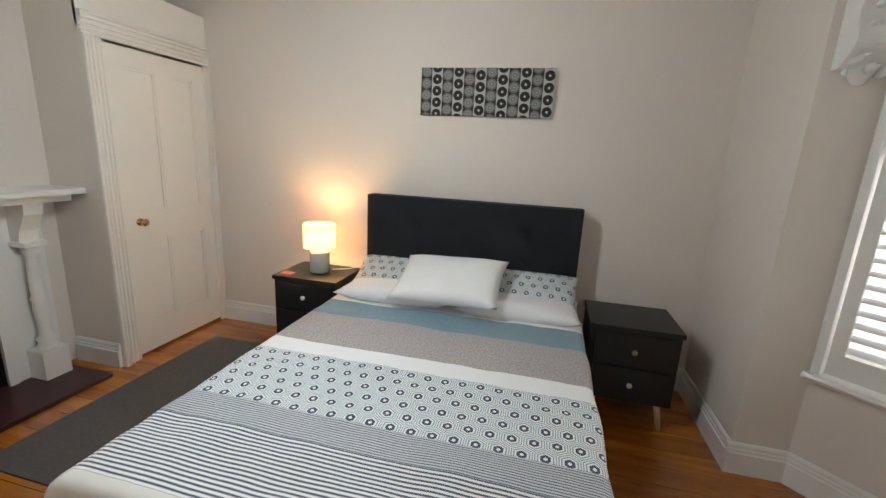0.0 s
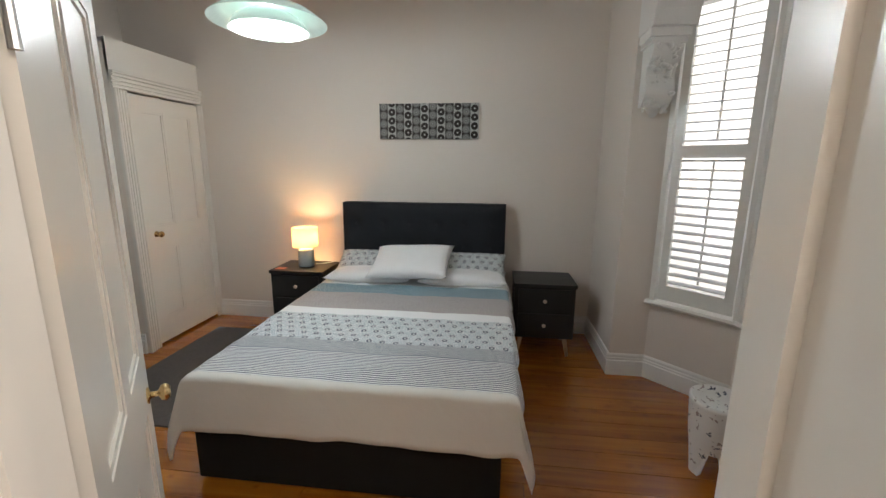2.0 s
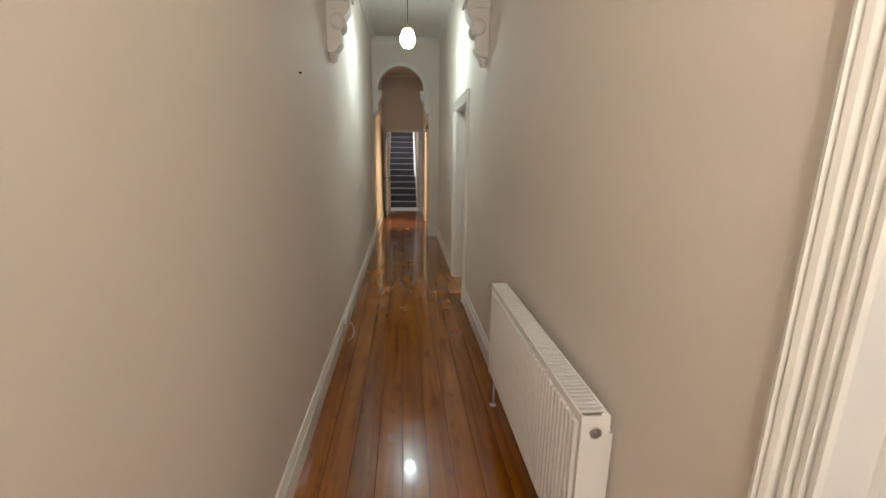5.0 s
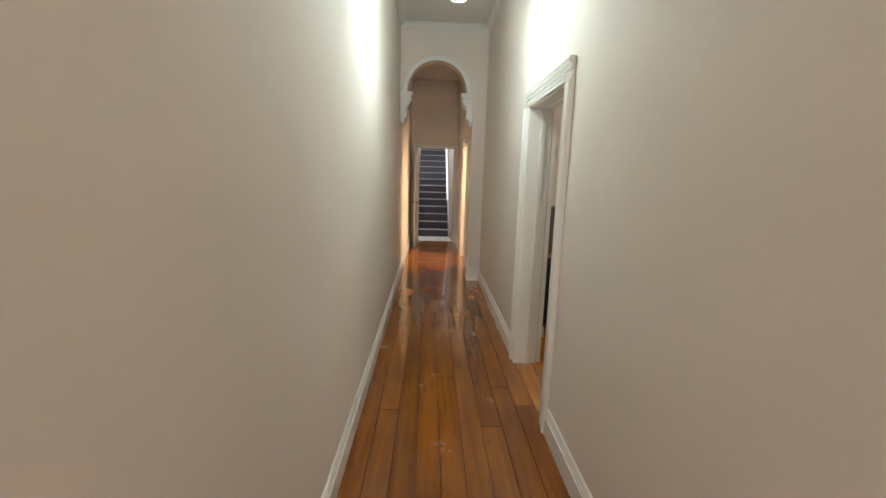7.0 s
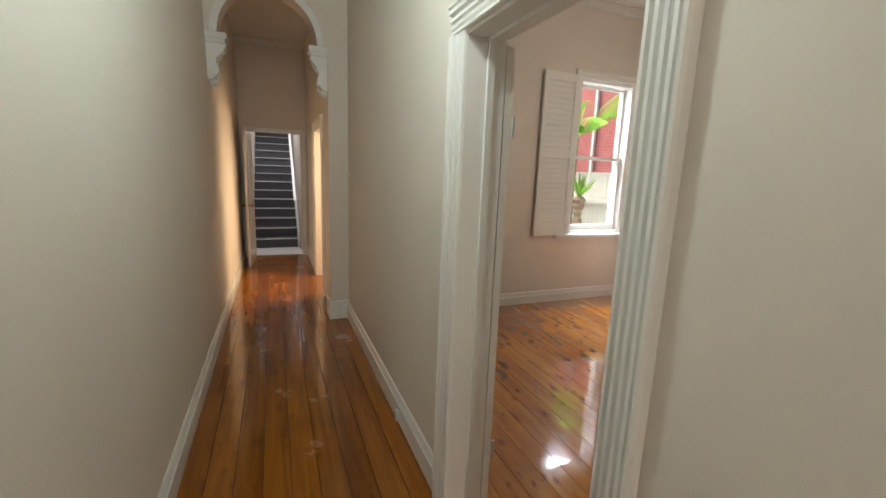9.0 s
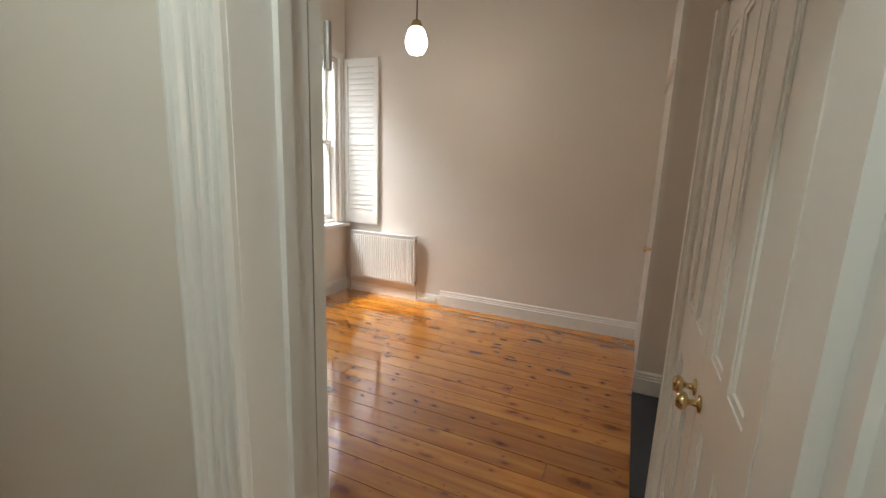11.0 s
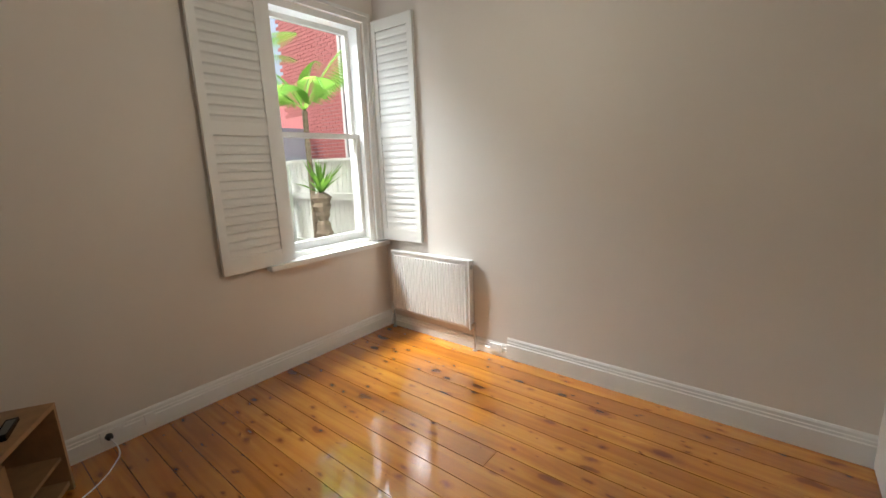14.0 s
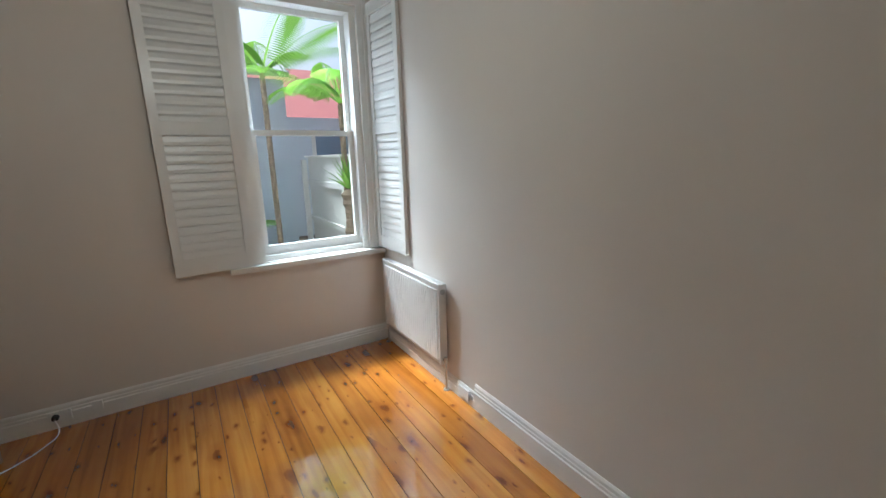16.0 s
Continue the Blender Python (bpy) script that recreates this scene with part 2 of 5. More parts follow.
LINEN = mat("white_linen", (0.80, 0.80, 0.82), 0.9, var=0.03, scale=12, bump=0.25, bscale=25, sheen=0.2)
RUG = mat("grey_rug", (0.115, 0.102, 0.096), 0.95, var=0.25, scale=60, bump=0.8, bscale=300)
CERAMIC = mat("grey_blue_ceramic", (0.30, 0.36, 0.39), 0.45, var=0.08, scale=12)
SHADE = mat("lit_lampshade", (0.85, 0.72, 0.55), 0.8, emit=(1.0, 0.62, 0.27), power=0.9, var=0.05, scale=30)
through_cloth(SHADE, (1.0, 0.80, 0.52), 0.55)
GLOW = mat("lit_opal_glass", (0.9, 0.9, 0.9), 0.3, emit=(0.92, 1.0, 0.96), power=6.0)
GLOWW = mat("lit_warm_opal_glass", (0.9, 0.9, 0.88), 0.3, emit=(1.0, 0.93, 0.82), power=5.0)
GLASSW = mat("pale_green_glass_disc", (0.62, 0.74, 0.68), 0.18, emit=(0.70, 0.92, 0.82), power=0.22, var=0.03)
TILE = mat("dark_red_hearth_tile", (0.055, 0.016, 0.018), 0.35, var=0.3, scale=9)
SLATE = mat("blue_black_slate", (0.030, 0.036, 0.046), 0.5, var=0.25, scale=9, bump=0.2)
IRON = mat("black_iron", (0.012, 0.012, 0.013), 0.5, 0.4)
RAD = mat("radiator_enamel", (0.82, 0.81, 0.79), 0.3, var=0.02)
PLASTIC = mat("white_plastic", (0.78, 0.78, 0.76), 0.4, var=0.02)
TVBLACK = mat("black_screen", (0.010, 0.008, 0.008), 0.22, var=0.05)
TVBLACK.node_tree.nodes["Principled BSDF"].inputs["Specular IOR Level"].default_value = 0.15
TVEDGE = mat("grey_bezel", (0.10, 0.095, 0.09), 0.45)
STAND = mat("oak_veneer", (0.34, 0.19, 0.085), 0.5, var=0.25, scale=16)
NAVY = mat("navy_fabric", (0.018, 0.022, 0.036), 0.95, var=0.2, scale=90, bump=0.4, bscale=250)
CARPET = mat("grey_carpet", (0.13, 0.13, 0.15), 0.95, var=0.2, scale=50, bump=0.7, bscale=250)
# landing carpet, lightened in colour for the light that falls on it
CARPET_LIT = mat("lit_landing_carpet", (0.62, 0.60, 0.58), 0.8, var=0.1)
FENCE = mat("fence_pale_paint", (0.74, 0.75, 0.72), 0.6, var=0.1, scale=5)
BLUEH = mat("blue_grey_render", (0.56, 0.64, 0.72), 0.8, var=0.1, scale=2)
BRICK = mat("red_brick", (0.48, 0.16, 0.15), 0.85, var=0.25, scale=14, bump=0.3)
MORTAR = mat("mortar", (0.42, 0.33, 0.30), 0.9)
ROOF = mat("grey_roof", (0.30, 0.32, 0.35), 0.7)
TRUNK = mat("palm_trunk", (0.28, 0.22, 0.16), 0.9, var=0.4, scale=25, bump=0.8, bscale=60)
LEAF = mat("palm_leaf", (0.12, 0.26, 0.05), 0.5, var=0.35, scale=8)
through_cloth(LEAF, (0.30, 0.55, 0.08), 0.5)
GROUND = mat("garden_ground", (0.16, 0.14, 0.10), 0.95, var=0.4, scale=4, bump=0.6)
BARK = mat("garden_paving", (0.36, 0.35, 0.32), 0.9, var=0.2)

GLASS = bpy.data.materials.new("window_glass")
GLASS.use_nodes = True
gn, gl = GLASS.node_tree.nodes, GLASS.node_tree.links
gb = gn["Principled BSDF"]
gb.inputs["Transmission Weight"].default_value = 1.0
gb.inputs["Roughness"].default_value = 0.0
gb.inputs["IOR"].default_value = 1.02

SPECK = bpy.data.materials.new("terrazzo_speckle")
SPECK.use_nodes = True
sn, sl = SPECK.node_tree.nodes, SPECK.node_tree.links
sg = sn.new("ShaderNodeNewGeometry")
sv = sn.new("ShaderNodeTexVoronoi")
sv.inputs["Scale"].default_value = 38
sd = sn.new("ShaderNodeTexNoise")
sd.inputs["Scale"].default_value = 30
sl.new(sg.outputs["Position"], sd.inputs["Vector"])
sl.new(blend(sn, sl, 0.12, sg.outputs["Position"], sd.outputs["Color"]), sv.inputs["Vector"])
chips = ramp_node(sn, sl, sv.outputs["Color"], [(0.0, (0.05, 0.06, 0.10)), (0.22, (0.36, 0.30, 0.28)), (0.30, (0.82, 0.81, 0.79))], 'CONSTANT')
inner = ramp_node(sn, sl, sv.outputs["Distance"], [(0.0, (1, 1, 1)), (0.42, (0, 0, 0))], 'CONSTANT')
sl.new(blend(sn, sl, inner, (0.82, 0.81, 0.79), chips), sn["Principled BSDF"].inputs["Base Color"])
sn["Principled BSDF"].inputs["Roughness"].default_value = 0.35

ART = bpy.data.materials.new("printed_canvas")
ART.use_nodes = True
an, al = ART.node_tree.nodes, ART.node_tree.links
auv = an.new("ShaderNodeUVMap")
asep = an.new("ShaderNodeSeparateXYZ")
al.new(auv.outputs[0], asep.inputs[0])
au = math_node(an, al, 'MULTIPLY', asep.outputs["X"], 13.0)
acol = math_node(an, al, 'FLOOR', au)
alt = math_node(an, al, 'MODULO', acol, 2.0)
av = math_node(an, al, 'ADD', math_node(an, al, 'MULTIPLY', asep.outputs["Y"], 13.0), math_node(an, al, 'MULTIPLY', math_node(an, al, 'MODULO', acol, 3.0), 0.37))
fx = math_node(an, al, 'SUBTRACT', math_node(an, al, 'FRACT', au), 0.5)
fy = math_node(an, al, 'SUBTRACT', math_node(an, al, 'FRACT', av), 0.5)
ad = math_node(an, al, 'SQRT', math_node(an, al, 'ADD', math_node(an, al, 'MULTIPLY', fx, fx), math_node(an, al, 'MULTIPLY', fy, fy)))
darkring = ramp_node(an, al, ad, [(0.0, (0.5, 0.5, 0.48)), (0.10, (0.018, 0.014, 0.013)), (0.43, (0.42, 0.42, 0.40))], 'CONSTANT')
palering = ramp_node(an, al, ad, [(0.0, (0.35, 0.35, 0.34)), (0.08, (0.16, 0.16, 0.155)), (0.2, (0.25, 0.25, 0.24)), (0.32, (0.15, 0.15, 0.145)), (0.47, (0.025, 0.02, 0.018))], 'CONSTANT')
al.new(blend(an, al, alt, darkring, palering), an["Principled BSDF"].inputs["Base Color"])
an["Principled BSDF"].inputs["Roughness"].default_value = 0.8

QUILT = quilt_mat("banded_quilt_cotton")
HEXES = quilt_mat("hexagon_cotton", True)


# ---------------------------------------------------------------- builders
def box(bm, x0, x1, y0, y1, z0, z1, m=None):
    vs = [bm.verts.new((x, y, z)) for z in (z0, z1) for x, y in ((x0, y0), (x1, y0), (x1, y1), (x0, y1))]
    for f in ((3, 2, 1, 0), (4, 5, 6, 7), (0, 1, 5, 4), (1, 2, 6, 5), (2, 3, 7, 6), (3, 0, 4, 7)):
        bm.faces.new([vs[i] for i in f])
    if m is not None:
        bmesh.ops.transform(bm, matrix=m, verts=vs)
    return vs


def soft(bm, w, seg=2, angle=40):
    es = [e for e in bm.edges if len(e.link_faces) == 2 and e.calc_face_angle(0) > radians(angle)]
    bmesh.ops.bevel(bm, geom=es, offset=w, segments=seg, affect='EDGES', profile=0.5)
    return bm


def lathe(bm, profile, seg=24, m=None):
    """Turned about z: profile of (radius, height)."""
    rings = []
    for r, z in profile:
        if r < 1e-5:
            rings.append([bm.verts.new((0, 0, z))])
        else:
            rings.append([bm.verts.new((r * math.cos(2 * math.pi * i / seg), r * math.sin(2 * math.pi * i / seg), z)) for i in range(seg)])
    for a, b in zip(rings, rings[1:]):
        for i in range(seg):
            j = (i + 1) % seg
            q = [a[i % len(a)], a[j % len(a)], b[j % len(b)], b[i % len(b)]]
            q = list(dict.fromkeys(q))
            if len(q) > 2:
                bm.faces.new(q)
    if m is not None:
        bmesh.ops.transform(bm, matrix=m, verts=[v for r in rings for v in r])
    return bm


def prism(bm, pts, offset):
    """A closed polygon pushed along a vector."""
    a = [bm.verts.new(p) for p in pts]
    b = [bm.verts.new(Vector(p) + Vector(offset)) for p in pts]
    bm.faces.new(a)
    bm.faces.new(b[::-1])
    for i in range(len(a)):
        j = (i + 1) % len(a)
        bm.faces.new((a[j], a[i], b[i], b[j]))


def mesh(name, bm, material, smooth=False):
    bmesh.ops.recalc_face_normals(bm, faces=bm.faces)
    d = bpy.data.meshes.new(name)
    bm.to_mesh(d)
    bm.free()
    d.materials.append(material)
    if smooth:
        d.shade_smooth()
    return d


def part(name, bm, material, parent, label="", smooth=False):
    ob = new(name, mesh(name, bm, material, smooth))
    ob.parent = parent
    return tagged(ob, label) if label else ob


def structure(name, bm, material, label=""):
    return tagged(new(name, mesh(name, bm, material)), label or name.replace("_", " "), name.split("_")[0], kind="structure")


def thing(name, m, label, category, group=""):
    ob = new(name)
    ob.empty_display_size = 0.1
    ob.matrix_basis = m
    return tagged(ob, label, category, group)


def solo(name, bm, material, label, category, m=None, smooth=False, group=""):
    ob = new(name, mesh(name, bm, material, smooth))
    if m is not None:
        ob.matrix_basis = m
    return tagged(ob, label, category, group)


def B(*dims, bevel=0.0, m=None):
    bm = bmesh.new()
    box(bm, *dims, m=m)
    if bevel:
        soft(bm, bevel)
    return bm


def wall_boxes(name, boxes, material=None, label="painted plaster wall"):
    bm = bmesh.new()
    for b in boxes:
        box(bm, *b)
    return structure(name, bm, material or WALL, label)


# ---------------------------------------------------------------- shell
H, HB = 3.64, 3.24                  # ceiling heights
XB, XR = 3.69, 3.795                 # far walls of the bedroom and of the back room
YF = -2.40                          # inside of the street front
L = -1.23                           # long wall of the hall

wall_boxes("wall_hall_long", [(L - 0.2, L, YF, 11.2, 0, H)])
wall_boxes("wall_hall_rooms", [
    (0, 0.19, YF, -0.85, 0, H), (0, 0.19, -0.85, 0.05, 2.15, H), (0, 0.19, 0.05, 3.25, 0, H),
    (0, 0.175, 3.25, 3.95, 0, H), (0, 0.175, 3.95, 4.86, 2.15, H), (0, 0.175, 4.86, 7.66, 0, H)])
wall_boxes("wall_street", [(L - 0.2, -1.05, YF - 0.2, YF, 0, H), (-0.18, 0.21, YF - 0.2, YF, 0, H), (-1.05, -0.18, YF - 0.2, YF, 2.75, H)])
wall_boxes("wall_bedroom_head", [(XB, XB + 0.14, -1.76, 3.1, 0, HB)])
wall_boxes("wall_bedroom_front", [(2.89, XB, -1.76, -1.50, 0, HB), (0.19, 0.92, -1.76, -1.50, 0, HB), (0.92, 2.89, -1.76, -1.50, 2.80, HB)])
wall_boxes("wall_chimney_breast", [(0.19, 1.56, 2.77, 3.1, 0, HB), (2.30, 2.74, 2.77, 3.1, 0, HB), (1.56, 2.30, 2.77, 3.1, 0.92, HB), (1.56, 2.30, 3.06, 3.1, 0, 0.92)])
wall_boxes("wall_back_room_chimney", [(0.175, 2.69, 3.4, 3.70, 0, H), (0.175, XR, 3.1, 3.4, 0, H)])
wall_boxes("wall_back_room_far", [(XR, XR + 0.2, 3.1, 7.8, 0, H)])
wall_boxes("wall_back_room_window", [
    (0.175, 2.76, 7.56, 7.80, 0, H), (3.66, XR, 7.56, 7.80, 0, H), (2.76, 3.66, 7.56, 7.80, 0, 0.88), (2.76, 3.66, 7.56, 7.80, 2.80, H)])
# hall beyond the second arch
wall_boxes("wall_hall_rear", [(-0.15, 0.05, 7.90, 8.62, 0, H), (-0.15, 0.05, 8.62, 9.60, 2.1, H), (-0.15, 0.05, 9.60, 11.2, 0, H)])
wall_boxes("wall_hall_end", [(L - 0.2, -1.08, 11.2, 11.34, 0, H), (-0.23, 0.05, 11.2, 11.34, 0, H), (-1.08, -0.23, 11.2, 11.34, 2.17, H)])
wall_boxes("wall_stairwell", [(-1.32, -1.12, 11.34, 15.6, 0, 5.6), (-0.25, -0.05, 11.34, 15.6, 0, 5.6), (-1.32, -0.05, 15.4, 15.6, 0, 5.6), (-1.32, -0.05, 11.2, 11.34, 3.64, 5.6)])
wall_boxes("wall_side_room", [(1.6, 1.7, 8.0, 10.4, 0, H), (0.05, 1.7, 8.0, 8.1, 0, H), (0.05, 1.7, 10.3, 10.4, 0, H)])

wall_boxes("ceiling_hall", [(L - 0.2, 0.21, YF - 0.2, 11.3, H, H + 0.1), (0.05, 1.7, 8.0, 10.4, H, H + 0.1)], CEIL, "white plaster ceiling")
wall_boxes("ceiling_bedroom", [(0.19, XB + 0.14, -1.76, 3.1, HB, HB + 0.1)], CEIL, "white plaster ceiling")
wall_boxes("ceiling_back_room", [(0.175, XR + 0.2, 3.1, 7.8, H, H + 0.1)], CEIL, "white plaster ceiling")
wall_boxes("ceiling_stairwell", [(-1.32, -0.05, 11.2, 15.6, 5.6, 5.7)], CEIL, "white plaster ceiling")


def cornice(name, runs, z):
    bm = bmesh.new()
    for (x0, y0), (x1, y1), (nx, ny) in runs:
        prof = ((0, 0), (0.07, 0), (0.07, -0.012), (0.05, -0.02), (0.02, -0.055), (0.012, -0.08), (0, -0.08))
        prism(bm, [(x0 + nx * a, y0 + ny * a, z + b) for a, b in prof], (x1 - x0, y1 - y0, 0))
    return structure(name, bm, CEIL, "small plaster cornice")


cornice("trim_cornice_hall", [((L, YF), (L, 7.6), (1, 0)), ((0, YF), (0, 7.6), (-1, 0)), ((L, 7.66), (0, 7.66), (0, -1)), ((-1.23, 11.2), (-0.15, 11.2), (0, -1))], H)
cornice("trim_cornice_bedroom", [((XB, -1.5), (XB, 3.1), (-1, 0)), ((0.21, 2.77), (2.74, 2.77), (0, -1)), ((0.19, -1.5), (0.19, 2.77), (1, 0)), ((0.19, -1.5), (XB, -1.5), (0, 1))], HB)
cornice("trim_cornice_back_room", [((XR, 3.7), (XR, 7.56), (-1, 0)), ((0.21, 7.56), (XR, 7.56), (0, -1)), ((0.175, 3.7), (0.175, 7.56), (1, 0))], H)


def baseboard(name, p0, p1, n, h=0.175):
    bm = bmesh.new()
    prof = ((0, 0), (0.022, 0), (0.022, h - 0.055), (0.016, h - 0.05), (0.016, h - 0.035), (0.012, h - 0.03), (0.012, h - 0.012), (0.005, h), (0, h))
    prism(bm, [(p0[0] + n[0] * a, p0[1] + n[1] * a, b) for a, b in prof], (p1[0] - p0[0], p1[1] - p0[1], 0))
    return structure(name, bm, TRIM, "white painted moulded skirting board")


s = math.sqrt(0.5)
baseboard("baseboard_hall_long", (L, YF), (L, 11.2), (1, 0))
baseboard("baseboard_hall_a", (0, YF), (0, -0.947), (-1, 0))
baseboard("baseboard_hall_b", (0, 0.112), (0, 3.843), (-1, 0))
baseboard("baseboard_hall_c", (0, 4.964), (0, 7.66), (-1, 0))
baseboard("baseboard_hall_d", (-0.15, 9.74), (-0.15, 11.2), (-1, 0))
baseboard("baseboard_head", (XB, -1.5), (XB, 2.36), (-1, 0))
baseboard("baseboard_front", (2.89, -1.50), (XB - 0.02, -1.50), (0, 1))
baseboard("baseboard_reveal", (2.89, -1.76), (2.89, -1.478), (-1, 0))
baseboard("baseboard_chimney", (0.23, 2.77), (1.15, 2.77), (0, -1))
baseboard("baseboard_bedroom_inner", (0.19, 0.17), (0.19, 2.77), (1, 0))
baseboard("baseboard_far", (XR, 4.08), (XR, 6.20), (-1, 0))
baseboard("baseboard_far_low", (XR, 6.20), (XR, 7.56), (-1, 0), 0.11)
baseboard("baseboard_window", (0.21, 7.56), (XR, 7.56), (0, -1), 0.15)
baseboard("baseboard_back_inner", (0.175, 4.88), (0.175, 7.56), (1, 0))


# ---------------------------------------------------------------- doors
CASE = ((0, 0), (0, 0.012), (0.006, 0.020), (0.016, 0.020), (0.021, 0.011), (0.027, 0.011), (0.032, 0.021), (0.043, 0.021), (0.048, 0.012), (0.055, 0.012), (0.060, 0.024), (0.072, 0.024), (0.077, 0.014), (0.084, 0.014), (0.090, 0.030), (0.104, 0.033), (0.109, 0.024), (0.116, 0.036), (0.126, 0.034), (0.13, 0.024), (0.13, 0))


def casing(name, x, nx, y0, y1, z1, width=0.13, material=None, label="white moulded door casing"):
    """Round an opening y0..y1 in the wall face x; the profile's first side lies at the opening."""
    k = width / 0.13
    bm = bmesh.new()
    prism(bm, [(x + nx * d, y0 - u * k, 0) for u, d in CASE], (0, 0, z1))
    prism(bm, [(x + nx * d, y1 + u * k, 0) for u, d in CASE], (0, 0, z1))
    prism(bm, [(x + nx * (d + 0.003), y0 - width, z1 + u * k) for u, d in CASE], (0, y1 - y0 + 2 * width, 0))
    return structure(name, bm, material or TRIM, label)


def jamb(name, x0, x1, y0, y1, z1):
    bm = bmesh.new()
    t = 0.022
    for a, b in ((y0 - 0.002, y0 + t), (y1 - t, y1 + 0.002)):
        box(bm, x0, x1, a, b, 0, z1)
    box(bm, x0, x1, y0 + t, y1 - t, z1 - t, z1 + 0.002)
    mid = x1 - 0.055
    for a, b in ((y0 + t, y0 + t + 0.014), (y1 - t - 0.014, y1 - t)):
        box(bm, mid - 0.03, mid, a, b, 0, z1 - t)
    box(bm, mid - 0.03, mid, y0 + t, y1 - t, z1 - t - 0.014, z1 - t)
    return structure(name, bm, TRIM, "white painted door lining with stops")


def panel_leaf(name, m, w, h, label, knob_x, knob_z=0.95, t=0.036, category="door", both=True, material=None, kmat=None, kind_of=""):
    """A four-panel leaf: x along its width from the hinge, y its thickness, z up."""
    material, kmat = material or DOORW, kmat or BRASS
    d = thing(name, m, label, category)
    st, z0 = min(0.11, w * 0.16), 0.008
    lock0, lock1 = h * 0.40, h * 0.49
    bm = bmesh.new()
    box(bm, 0, st, 0, t, z0, h)
    box(bm, w - st, w, 0, t, z0, h)
    for a, b in ((z0, 0.22), (lock0, lock1), (h - 0.12, h)):
        box(bm, st, w - st, 0, t, a, b)
    mid = w / 2
    for a, b in ((0.22, lock0), (lock1, h - 0.12)):
        box(bm, mid - st * 0.42, mid + st * 0.42, 0, t, a, b)
    part("frame", bm, material, d)
    for a, b in ((0.22, lock0), (lock1, h - 0.12)):
        for p, q in ((st, mid - st * 0.42), (mid + st * 0.42, w - st)):
            bm = bmesh.new()
            box(bm, p, q, t * 0.3, t * 0.7, a, b)
            for y in (0.0, t):
                e = 0.018
                yy = t * 0.3 if y == 0 else t * 0.7
                for (x0, x1, za, zb) in ((p, p + e, a, b), (q - e, q, a, b), (p + e, q - e, a, a + e), (p + e, q - e, b - e, b)):
                    box(bm, x0, x1, min(yy, y + (0.004 if y == 0 else -0.004)), max(yy, y + (0.004 if y == 0 else -0.004)), za, zb)
            part("panel", bm, material, d)
    for side in ((-1, 1) if both else (-1,)):
        bm = bmesh.new()
        lathe(bm, [(0, 0), (0.026, 0), (0.026, 0.005), (0.010, 0.009), (0.009, 0.03), (0.024, 0.038), (0.028, 0.05), (0.020, 0.062), (0, 0.064)], 18,
              pose(knob_x, t if side > 0 else 0, knob_z, -90 * side, 0, 0))
        part("knob", bm, kmat, d, "round metal door knob", True)
    return d


def hinge_set(d, zs):
    for z in zs:
        bm = bmesh.new()
        lathe(bm, [(0, 0), (0.008, 0), (0.008, 0.09), (0, 0.09)], 10, pose(-0.012, -0.004, z))
        part("hinge", bm, STEEL, d, "painted steel butt hinge")


jamb("door_lining_bedroom", -0.002, 0.19, -0.855, 0.055, 2.15)
casing("trim_casing_bedroom_hall", 0, -1, -0.845, 0.010, 2.14, 0.10)
casing("trim_casing_bedroom_room", 0.19, 1, -0.86, 0.075, 2.14, 0.09)
leaf = panel_leaf("door_1", pose(0.226, 0.046, 0, 0, 0, 39), 0.82, 2.11, "white panelled bedroom door standing open", 0.755, 0.88, category="door")
hinge_set(leaf, (0.25, 1.75))
plate = B(0.024, 0.034, -0.834, -0.829, 1.532, 1.544, bevel=0.002)
structure("door_strike_plate", plate, IRON, "brass strike plate on the door lining")

jamb("door_lining_back_room", -0.002, 0.173, 3.948, 4.862, 2.15)
casing("trim_casing_back_hall", 0, -1, 3.965, 4.842, 2.14, 0.12)
leaf = panel_leaf("door_2", pose(0.215, 4.842, 0, 0, 0, 89), 0.82, 2.11, "cream panelled door standing wide open into the room", 0.75, 0.95)
hinge_set(leaf, (0.25, 1.75))

casing("trim_casing_rear", -0.15, -1, 8.62, 9.60, 2.1, 0.12, DOORW, "cream door casing lit from the side room")
wall_boxes("floor_side_room", [(-0.15, 1.7, 8.0, 10.4, -0.03, -0.002)], PLANK_HALL, "dark varnished boards")


def casing_y(name, y, ny, x0, x1, z1, width, material=None, label="white moulded casing"):
    k = width / 0.13
    bm = bmesh.new()
    prism(bm, [(x0 - u * k, y + ny * d, 0) for u, d in CASE], (0, 0, z1))
    prism(bm, [(x1 + u * k, y + ny * d, 0) for u, d in CASE], (0, 0, z1))
    prism(bm, [(x0 - width, y + ny * (d + 0.003), z1 + u * k) for u, d in CASE], (x1 - x0 + 2 * width, 0, 0))
    return structure(name, bm, material or TRIM, label)


casing_y("trim_casing_stair", 11.2, -1, -1.07, -0.24, 2.16, 0.08)
leaf = panel_leaf("door_3", pose(-1.075, 11.19, 0, 0, 0, -94), 0.80, 2.12, "white panelled door open against the hall wall", 0.74, 0.98)
# street door and fanlight, behind the walk; assumed, never in view
d4 = panel_leaf("door_4", pose(-1.045, YF - 0.10, 0, 0, 0, 0), 0.86, 2.05, "closed panelled street door with glazed fanlight", 0.80, 1.0)
structure("window_fanlight", B(-1.05, -0.18, YF - 0.12, YF - 0.10, 2.10, 2.75), GLASS, "clear fanlight pane")


